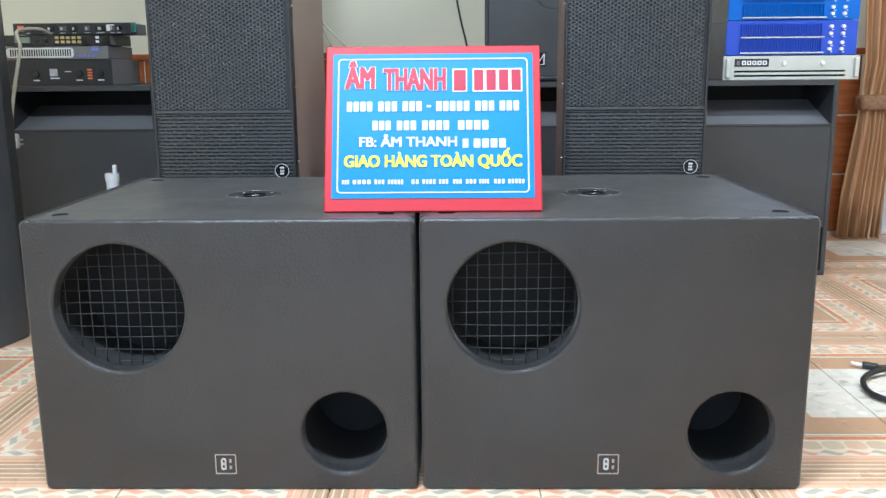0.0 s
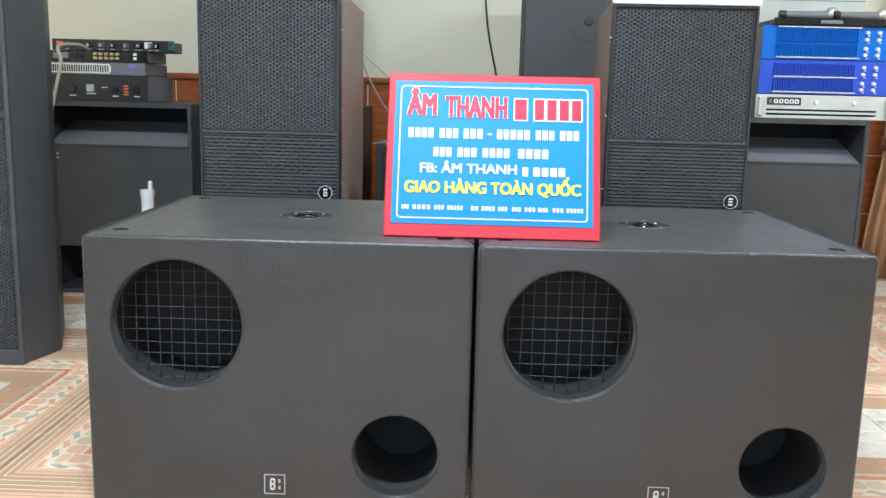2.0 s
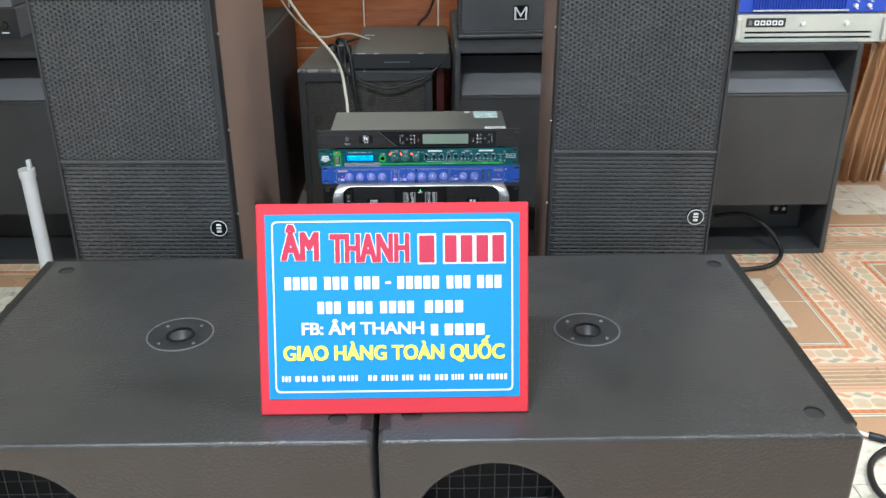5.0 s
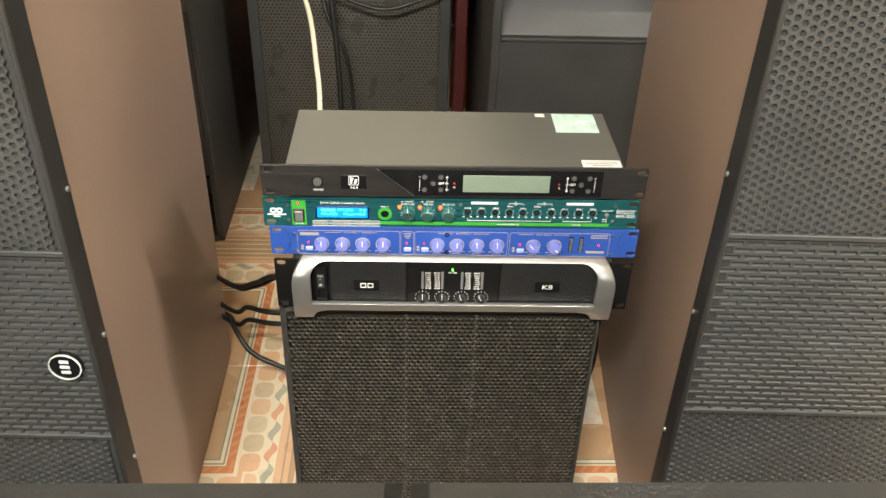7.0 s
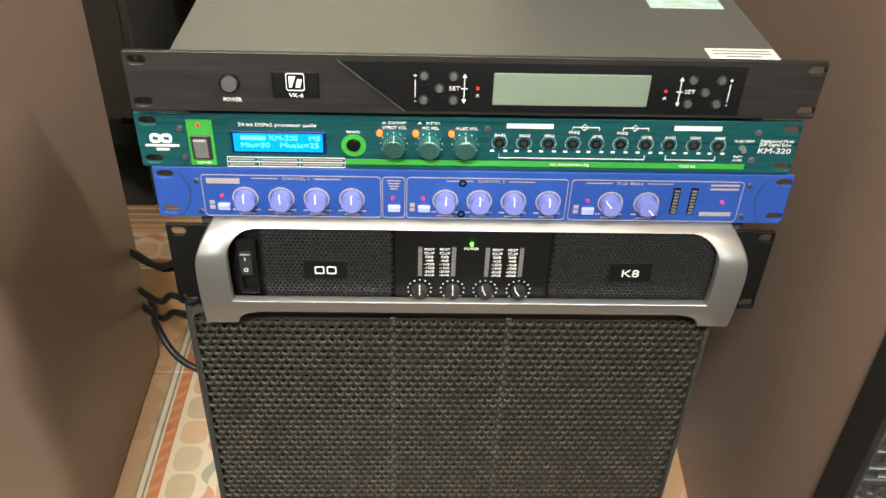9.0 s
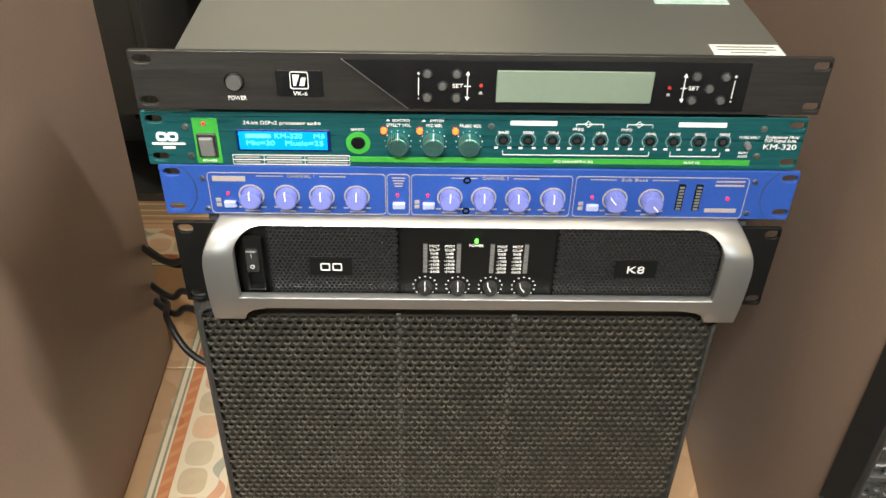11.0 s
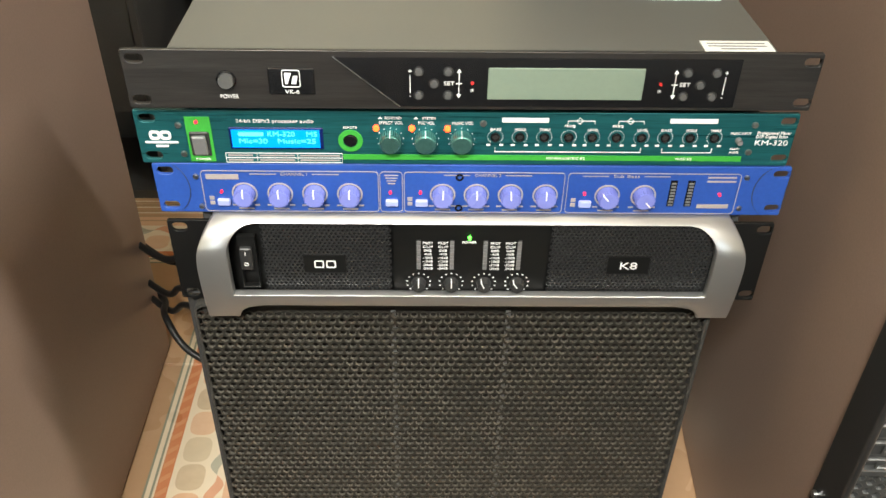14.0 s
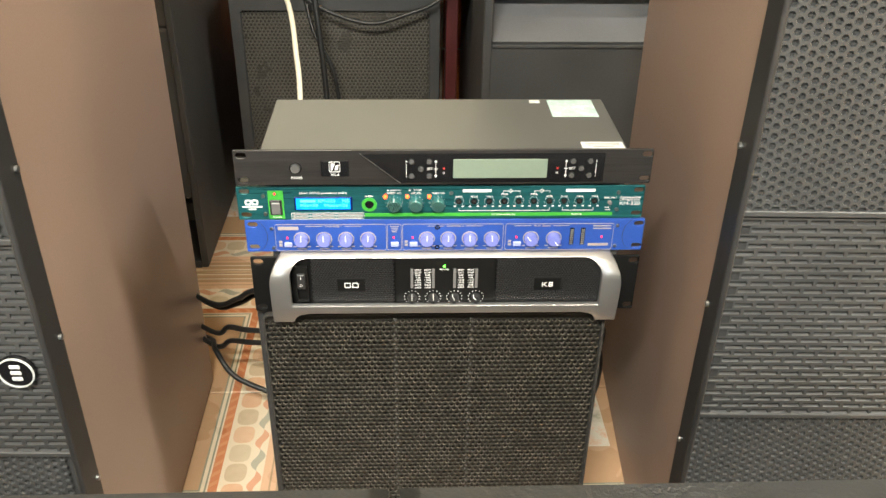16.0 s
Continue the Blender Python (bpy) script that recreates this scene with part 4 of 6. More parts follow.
def mic_receiver(m):
    """Black one-unit receiver; origin at the lower left corner of its front plate. v counts down from the top."""
    ob = thing("microphone_receiver", m, "black rack microphone receiver with grey display and stickered lid", "receiver", "rack units on the speaker")
    part("case", box(0.031, PW - 0.031, 0.003, 0.158, 0.001, PH - 0.0005, 0.001, 1), M["lid"], ob, "black steel case")
    front_plate("front_plate", PW, PH, M["anod"], ob)
    z = lambda v: PH * (1 - v)
    part("gloss_panel", slab([(0.1445, z(0.102)), (0.1895, z(0.932)), (0.4262, z(0.932)), (0.4262, z(0.102))], [], -0.0010, 0.0004), M["black_gloss"], ob)
    part("panel_edge", slab([(0.1437, z(0.095)), (0.1890, z(0.945)), (0.1898, z(0.938)), (0.1446, z(0.095))], [], -0.0013, 0.0002), M["steel"], ob)
    part("power_button", disc((0.0697, -0.004, z(0.5)), 0.0052, 0.0058, 0.006, "y", 28), M["button_grey"], ob)
    part("button_ring", slab(circle(0.0697, z(0.5), 0.0070, 32), [circle(0.0697, z(0.5), 0.0060, 32)], -0.0016, 0.0004, 0.0004), M["black_gloss"], ob, "dark ring round the power button")
    part("lettering", letters("POWER", 0.0043, 0.0705, -0.0006, z(0.785), 0.0125), M["white"], ob)
    pl = part("logo_plate", box(0.0985, 0.1306, -0.0016, 0.0004, z(0.74), z(0.283), 0.0008, 1), M["black_gloss"], ob)
    part("logo_outline", slab(rounded(0.1082, 0.1208, z(0.602), z(0.307), 0.0015, 2), [rounded(0.1087, 0.1203, z(0.590), z(0.319), 0.0012, 2)], -0.0022, -0.0014), M["white"], pl)
    part("logo_mark", slab([(0.1102, z(0.545)), (0.1120, z(0.545)), (0.1150, z(0.36)), (0.1102, z(0.36))], [], -0.0022, -0.0014), M["white"], pl)
    part("logo_mark", slab([(0.1145, z(0.545)), (0.1178, z(0.545)), (0.1192, z(0.41)), (0.1160, z(0.41))], [], -0.0022, -0.0014), M["white"], pl)
    part("lettering", letters("VK-6", 0.0043, 0.1147, -0.0018, z(0.685), 0.0098), M["white"], pl)
    part("display", box(0.2505, 0.3598, -0.0018, 0.0004, z(0.807), z(0.255), 0.0006, 1), M["lcd_off"], ob, "blank grey-green display")
    for xs in ((0.2025, 0.2228, 0.2132, 0.2025, 0.2230), (0.3893, 0.4095, 0.3995, 0.3888, 0.4092)):
        for x, v in zip(xs, (0.325, 0.325, 0.534, 0.735, 0.735)):
            part("button", disc((x, -0.0030, z(v)), 0.0024, 0.0030, 0.0035, "y", 18), M["button_grey"], ob)
            part("button_ring", slab(circle(x, z(v), 0.0037, 20), [circle(x, z(v), 0.0032, 20)], -0.0014, -0.0008), M["black_plastic"], ob)
    for xs, xp, xl in ((0.2236, 0.1965, 0.2305), (0.3886, 0.4165, 0.3815)):
        part("lettering", letters("SET", 0.0042, xs, -0.0014, z(0.53), 0.0075), M["white"], ob)
        part("lettering", letters("+", 0.0050, xp, -0.0014, z(0.325)), M["white"], ob)
        part("lettering", letters("-", 0.0050, xp, -0.0014, z(0.745)), M["white"], ob)
        part("printed_line", box(xp - 0.0003, xp + 0.0003, -0.0014, -0.0009, z(0.695), z(0.395)), M["white"], ob)
        part("printed_line", box(xl - 0.0003, xl + 0.0003, -0.0014, -0.0009, z(0.735), z(0.325)), M["white"], ob)
        part("printed_line", box(xl - 0.0022, xl + 0.0022, -0.0014, -0.0009, z(0.54), z(0.525)), M["white"], ob)
        for v, s in ((0.315, 1), (0.745, -1)):
            part("printed_arrow", slab([(xl - 0.0017, z(v) - s * 0.0012), (xl + 0.0017, z(v) - s * 0.0012), (xl, z(v) + s * 0.0018)][::s], [], -0.0014, -0.0009), M["white"], ob)
    for x in (0.2398, 0.3715):
        part("infrared_window", disc((x, -0.0022, z(0.52)), 0.0011, 0.0013, 0.002, "y", 12), M["cable_red"], ob)
        part("lettering", letters("IR", 0.0032, x, -0.0014, z(0.65)), M["white"], ob)
    part("sticker", box(0.400, 0.449, 0.004, 0.021, PH - 0.0008, PH), M["label"], ob, "white paper label with printed rows")
    for i in range(3):
        part("printed_line", box(0.404 + 0.008 * (i == 0), 0.445 - 0.008 * (i == 0), 0.0068 + i * 0.0045, 0.0082 + i * 0.0045, PH - 0.0004, PH + 0.0002), M["grey_metal"], ob)
    part("sticker", box(0.379, 0.437, 0.098, 0.153, PH - 0.0008, PH), M["holo"], ob, "pale mint sticker")
    part("sticker", box(0.356, 0.369, 0.144, 0.153, PH - 0.0008, PH), M["label"], ob)
    for x in (0.215, 0.245):
        part("antenna_stub", add_disc(bmesh.new(), (x, 0.158, 0.030), 0.005, 0.005, 0.018, "y", 14), M["steel"], ob)
    return ob


def echo_mixer(m):
    ob = thing("echo_mixer", m, "teal rack echo mixer with lit blue display, knobs and orange lights", "mixer", "rack units on the speaker")
    H = PH
    z = lambda v: H * (1 - v)
    part("case", box(0.028, PW - 0.028, 0.003, 0.15, 0.001, H - 0.001, 0.001, 1), M["black"], ob)
    front_plate("front_plate", PW, H, M["teal"], ob)
    part("green_field", box(0.0362, 0.0545, -0.0008, 0.0004, z(0.955), z(0.114)), M["green"], ob, "green printed field")
    part("indicator", disc((0.0445, -0.0022, z(0.20)), 0.0012, 0.0015, 0.0022, "y", 12), M["led_red"], ob)
    sw = part("rocker_switch", box(0.0380, 0.0524, -0.0022, 0.0004, z(0.84), z(0.385), 0.0008, 1), M["black_plastic"], ob)
    rk = box(0.0402, 0.0502, -0.0048, -0.0015, z(0.80), z(0.425), 0.0008, 1)
    bmesh.ops.rotate(rk, verts=rk.verts, cent=(0.0452, -0.003, z(0.61)), matrix=Matrix.Rotation(radians(9), 3, "X"))
    part("rocker", rk, M["grey_metal"], sw)
    part("lettering", letters("POWER", 0.0026, 0.0455, -0.0012, z(0.905), 0.0105), M["white"], ob)
    # maker's mark as plain shapes, small print as bars
    for x in (0.0128, 0.0206):
        part("logo_mark", slab(rounded(x - 0.0040, x + 0.0040, z(0.545), z(0.38), 0.0026, 4), [rounded(x - 0.0022, x + 0.0022, z(0.50), z(0.425), 0.0012, 3)], -0.0008, 0.0002), M["white"], ob)
    part("small_print", box(0.0050, 0.0290, -0.0007, 0.0002, z(0.612), z(0.578)), M["white"], ob)
    part("small_print", box(0.0125, 0.0215, -0.0007, 0.0002, z(0.685), z(0.650)), M["white"], ob)
    part("lettering", letters("24-bit DSPx2 processor audio", 0.0040, 0.1010, -0.0006, z(0.185), 0.056), M["white"], ob)
    dp = part("display_frame", box(0.0668, 0.1352, -0.0014, 0.0004, z(0.71), z(0.30), 0.0006, 1), M["lcd_bezel"], ob)
    part("display", box(0.0688, 0.1328, -0.0020, -0.0010, z(0.665), z(0.335)), M["lcd_blue"], dp, "lit blue two-line display")
    part("word_bar", box(0.0740, 0.0920, -0.0023, -0.0016, z(0.445), z(0.375)), M["lcd_text"], dp)
    for text, x, v, w in (("KM-320", 0.1048, 0.41, 0.0200), ("M5", 0.1272, 0.41, 0.0078), ("Mic=30", 0.0842, 0.545, 0.0205), ("Music=25", 0.1160, 0.545, 0.0275)):
        part("lettering", letters(text, 0.0056, x, -0.0022, z(v), w), M["lcd_text"], dp)
    for r in range(3):
        part("table_line", box(0.0622, 0.1482, -0.0007, 0.0002, z(0.975 - r * 0.09) - 0.00012, z(0.975 - r * 0.09) + 0.00012), M["white"], ob)
    for x in (0.0622, 0.0852, 0.1152, 0.1482):
        part("table_line", box(x - 0.00012, x + 0.00012, -0.0006, 0.0002, z(0.975), z(0.795)), M["white"], ob)
    for a, c in ((0.0640, 0.0820), (0.0870, 0.1130), (0.1170, 0.1465)):
        for r in range(2):
            part("small_print", box(a, c, -0.0006, 0.0002, z(0.942 - r * 0.09), z(0.920 - r * 0.09)), M["gold"], ob)
    part("remote_ring", slab(circle(0.1550, z(0.545), 0.0090, 32), [circle(0.1550, z(0.545), 0.0054, 32)], -0.0010, 0.0002), M["green"], ob, "green ring round the remote eye")
    part("remote_eye", disc((0.1550, -0.0016, z(0.545)), 0.0044, 0.0054, 0.002, "y", 24), M["black_gloss"], ob)
    part("lettering", letters("REMOTE", 0.0026, 0.1550, -0.0006, z(0.295), 0.0098), M["white"], ob)
    for x, name, head in ((0.1842, "EFFECT VOL", "ECHO/REV"), (0.2100, "MIC VOL", "SYSTEM"), (0.2363, "MUSIC VOL", "")):
        kb = part("knob", disc((x, -0.0085, z(0.52)), 0.0074, 0.0078, 0.0085, "y", 40), M["teal_knob"], ob, "ribbed teal metal knob")
        bm = bmesh.new()
        for i in range(30):
            g = 2 * math.pi * i / 30
            add_box(bm, x + 0.0077 * math.sin(g) - 0.0003, x + 0.0077 * math.sin(g) + 0.0003, -0.0080, -0.0008, z(0.52) + 0.0077 * math.cos(g) - 0.0003, z(0.52) + 0.0077 * math.cos(g) + 0.0003)
        part("knob_ribs", bm, M["teal_dark"], kb)
        part("knob_cap", disc((x, -0.0090, z(0.52)), 0.0066, 0.0072, 0.0006, "y", 28), M["teal_knob"], kb)
        part("pointer", box(x - 0.0003, x + 0.0003, -0.0094, -0.0020, z(0.52) + 0.0060, z(0.52) + 0.0082), M["label"], kb)
        part("lettering", letters(name, 0.0034, x + 0.0006, -0.0006, z(0.205), {"EFFECT VOL": 0.0175, "MIC VOL": 0.0118, "MUSIC VOL": 0.0155}[name]), M["white"], ob)
        if head:
            part("lettering", letters(head, 0.0028, x + 0.0025, -0.0006, z(0.115), 0.0125 if name[0] == "E" else 0.0098), M["white"], ob)
            part("printed_arrow", slab([(x - 0.0085, z(0.13)), (x - 0.0055, z(0.13)), (x - 0.0070, z(0.095))], [], -0.0006, 0.0002), M["white"], ob)
        bm = bmesh.new()
        for i in range(11):
            a = radians(-140 + 28 * i)
            add_box(bm, x + 0.0096 * math.sin(a) - 0.0003, x + 0.0096 * math.sin(a) + 0.0003, -0.0006, 0.0002, z(0.52) + 0.0096 * math.cos(a) - 0.0003, z(0.52) + 0.0096 * math.cos(a) + 0.0003)
        part("dial_scale", bm, M["white"], ob)
    for x in (0.1740, 0.2000, 0.2260):
        part("indicator", disc((x, -0.0026, z(0.30)), 0.0019, 0.0022, 0.0026, "y", 14), M["led_orange"], ob, "lit orange indicator")
    part("green_line", box(0.1490, 0.4465, -0.0008, 0.0004, z(0.905), z(0.810)), M["green"], ob, "green printed line")
    names = ("BASS", "MIDDLE", "TREBLE", "FREQ", "LEVEL", "FREQ", "LEVEL", "BASS", "MIDDLE", "TREBLE")
    for x, name in zip((0.2612, 0.2792, 0.2972, 0.3152, 0.3325, 0.3505, 0.3690, 0.3865, 0.4050, 0.4230), names):
        pot = part("trimmer", slab(circle(x, z(0.455), 0.0036, 24), [circle(x, z(0.455), 0.0025, 20)], -0.0018, 0.0004, 0.0004), M["black_gloss"], ob, "small black trimmer")
        part("trimmer_slot", disc((x, -0.0006, z(0.455)), 0.0024, 0.0024, 0.001, "y", 16), M["void"], pot)
        part("lettering", letters(name, 0.0027, x, -0.0006, z(0.245) if name == "FREQ" else z(0.315), 0.0078), M["white"], ob)
        bm = bmesh.new()
        for i in range(19):
            a = radians(-140 + 15.55 * i)
            add_box(bm, x + 0.0056 * math.sin(a) - 0.0002, x + 0.0056 * math.sin(a) + 0.0002, -0.0006, 0.0002, z(0.455) + 0.0056 * math.cos(a) - 0.0002, z(0.455) + 0.0056 * math.cos(a) + 0.0002)
        part("dial_scale", bm, M["white"], ob)
        part("small_print", box(x - 0.0062, x - 0.0034, -0.0006, 0.0002, z(0.625), z(0.595)), M["white"], ob)
        part("small_print", box(x + 0.0034, x + 0.0062, -0.0006, 0.0002, z(0.625), z(0.595)), M["white"], ob)
    for a, c in ((0.2655, 0.2995), (0.3880, 0.4230)):
        part("label_bar", box(a, c, -0.0007, 0.0002, z(0.180), z(0.100)), M["white"], ob)
    for a, c in ((0.2612, 0.3700), (0.3855, 0.4230)):
        part("bracket_line", slab([(a, z(0.66)), (a + 0.0004, z(0.66)), (a + 0.0004, z(0.738)), (c - 0.0004, z(0.738)), (c - 0.0004, z(0.66)), (c, z(0.66)), (c, z(0.748)), (a, z(0.748))][::-1], [], -0.0006, 0.0002), M["white"], ob)
    for x, c in ((0.3222, 0.3332), (0.3592, 0.3692)):
        part("curve_mark", slab(circle(x, z(0.15), 0.0028, 4), [circle(x, z(0.15), 0.0023, 4)], -0.0006, 0.0002), M["white"], ob)
        part("printed_line", box(x - 0.0085, c, -0.0006, 0.0002, z(0.155), z(0.146)), M["white"], ob)
        for e in (x - 0.0085, c):
            part("printed_line", box(e - 0.0002, e + 0.0002, -0.0006, 0.0002, z(0.205), z(0.157)), M["white"], ob)
    part("lettering", letters("MIC PARAMETRIC EQ", 0.0026, 0.3145, -0.0012, z(0.857), 0.029), M["white"], ob)
    part("lettering", letters("MUSIC EQ", 0.0026, 0.4030, -0.0012, z(0.857), 0.012), M["white"], ob)
    part("button", disc((0.4415, -0.0050, z(0.50)), 0.0020, 0.0026, 0.005, "y", 16), M["grey_metal"], ob)
    part("lettering", letters("MUSIC INPUT", 0.0027, 0.4420, -0.0006, z(0.365), 0.0150), M["white"], ob)
    part("lettering", letters("AUX1", 0.0024, 0.4400, -0.0006, z(0.66), 0.0070), M["white"], ob)
    part("lettering", letters("AUX2", 0.0024, 0.4400, -0.0006, z(0.73), 0.0070), M["white"], ob)
    part("lettering", letters("Professional Mixer", 0.0035, 0.4665, -0.0006, z(0.355), 0.0250), M["white"], ob)
    part("lettering", letters("DSP Digital Echo", 0.0035, 0.4655, -0.0006, z(0.425), 0.0235), M["white"], ob)
    part("lettering", letters("KM-320", 0.0062, 0.4660, -0.0006, z(0.545), 0.0245), M["white"], ob)
    screws(ob, ((0.0310, z(0.275)), (0.0318, z(0.82)), (0.4510, z(0.21)), (0.4510, z(0.73)), (0.2520, z(0.21))))
    return ob


def crossover(m):
    ob = thing("rack_crossover", m, "royal blue rack crossover with lavender knobs and red lights", "crossover", "rack units on the speaker")
    H = PH
    z = lambda v: H * (1 - v)
    part("case", box(0.028, PW - 0.028, 0.003, 0.16, 0.001, H - 0.001, 0.001, 1), M["black"], ob)
    front_plate("front_plate", PW, H, M["blue"], ob)
    for a, c in ((0.0350, 0.1690), (0.1698, 0.1872), (0.1882, 0.3108), (0.3130, 0.4455)):
        part("gold_outline", slab(rounded(a, c, z(0.975), z(0.135), 0.003, 3), [rounded(a + 0.0005, c - 0.0005, z(0.963), z(0.147), 0.0026, 3)], -0.0005, 0.0002), M["gold"], ob, "thin gold printed outline")
    for n, x in enumerate((0.0665, 0.0935, 0.1200, 0.1467, 0.2178, 0.2438, 0.2700, 0.2968, 0.3448, 0.3728)):
        part("knob_collar", slab(circle(x, z(0.60), 0.0098, 28), [circle(x, z(0.60), 0.0086, 28)], -0.0006, 0.0002), M["gold"], ob)
        kb = part("knob", disc((x, -0.0090, z(0.60)), 0.0066, 0.0078, 0.0090, "y", 28), M["knob_lav"], ob, "lavender plastic knob", smooth=False)
        turn = Matrix.Translation((x, 0, z(0.60))) @ Matrix.Rotation(radians(-40 if n == 8 else (140 if n == 9 else 3 * math.sin(5 * n))), 4, "Y")
        bm = bmesh.new()
        for i in range(18):
            g = 2 * math.pi * (i + 0.5) / 18
            q = box(-0.0007, 0.0007, -0.0082, -0.0005, 0.0066, 0.0078)
            bmesh.ops.transform(q, matrix=Matrix.Rotation(g, 4, "Y"), verts=q.verts)
            me = bpy.data.meshes.new("rib")
            q.to_mesh(me)
            q.free()
            bm.from_mesh(me)
            bpy.data.meshes.remove(me)
        bmesh.ops.transform(bm, matrix=turn, verts=bm.verts)
        part("knob_ribs", bm, M["knob_lav"], kb)
        bm = box(-0.0005, 0.0005, -0.0094, -0.0030, 0.0008, 0.0070)
        bmesh.ops.transform(bm, matrix=turn, verts=bm.verts)
        part("pointer", bm, M["white"], kb)
        part("small_print", box(x - 0.006, x + 0.006, -0.0005, 0.0002, z(0.925), z(0.90)), M["gold"], ob)
        for dx in (-0.0085, 0.0085):
            part("small_print", box(x + dx - 0.002, x + dx + 0.002, -0.0005, 0.0002, z(0.85), z(0.825)), M["gold"], ob)
    for x in (0.0502, 0.1788, 0.2018, 0.3280):
        part("button", box(x - 0.0048, x + 0.0048, -0.0032, 0.0004, z(0.825), z(0.695), 0.0008, 1), M["button_lav"], ob, "pale lavender push button")
        part("indicator", disc((x - 0.001, -0.0020, z(0.555)), 0.0009, 0.0012, 0.0020, "y", 12), M["led_red"], ob, "lit red indicator")
        if x != 0.1788:
            for v in (0.66, 0.76):
                part("small_print", box(x - 0.0110, x - 0.0072, -0.0005, 0.0002, z(v + 0.07), z(v)), M["gold"], ob)
    for i in range(4):
        part("printed_line", box(0.1735 + i * 0.0008, 0.1840 - i * 0.0008, -0.0005, 0.0002, z(0.22 + i * 0.055), z(0.205 + i * 0.055)), M["gold"], ob)
    part("indicator", disc((0.4315, -0.0024, z(0.555)), 0.0009, 0.0012, 0.0024, "y", 12), M["led_red"], ob)
    for x in (0.3946, 0.4080):
        col = part("level_meter", box(x - 0.0026, x + 0.0026, -0.0012, 0.0004, z(0.80), z(0.275)), M["black_gloss"], ob)
        for i in range(8):
            part("meter_segment", box(x - 0.0018, x + 0.0018, -0.0017, -0.0010, z(0.785 - i * 0.063), z(0.750 - i * 0.063)), M["grey_metal"], col)
    part("logo_bar", box(0.0388, 0.0635, -0.0005, 0.0002, z(0.31), z(0.21)), M["gold"], ob)
    for text, x in (("CHANNEL 1", 0.1055), ("CHANNEL 2", 0.2520), ("Sub Bass", 0.3575)):
        part("lettering", letters(text, 0.0036, x, -0.0004, z(0.20), 0.020), M["gold"], ob)
        for s in (-1, 1):
            part("printed_line", box(x + s * 0.0235 - 0.010, x + s * 0.0235 + 0.010, -0.0004, 0.0002, z(0.21), z(0.195)), M["gold"], ob)
    part("small_print", box(0.4158, 0.4405, -0.0005, 0.0002, z(0.85), z(0.77)), M["gold"], ob)
    for v in (0.20, 0.28):
        part("small_print", box(0.4200, 0.4420, -0.0005, 0.0002, z(v + 0.03), z(v)), M["gold"], ob)
    for s, cx in ((1, 0.006), (-1, PW - 0.006)):
        outer = [(cx + s * 0.0200 * math.cos(radians(a)), H / 2 + 0.024 * math.sin(radians(a))) for a in range(-60, 61, 8)]
        innr = [(cx + s * 0.0194 * math.cos(radians(a)), H / 2 + 0.024 * math.sin(radians(a))) for a in range(60, -61, -8)]
        part("arc_line", slab(outer + innr, [], -0.0004, 0.0002), M["black"], ob)
    screws(ob, ((0.0315, z(0.26)), (0.0322, z(0.875)), (0.4495, z(0.21)), (0.4495, z(0.85))), 0.0024)
    for v in (0.24, 0.875):
        part("screw_recess", slab(circle(0.2305, z(v), 0.0030, 18), [circle(0.2305, z(v), 0.0017, 14)], -0.0009, 0.0002), M["black_gloss"], ob)
    return ob


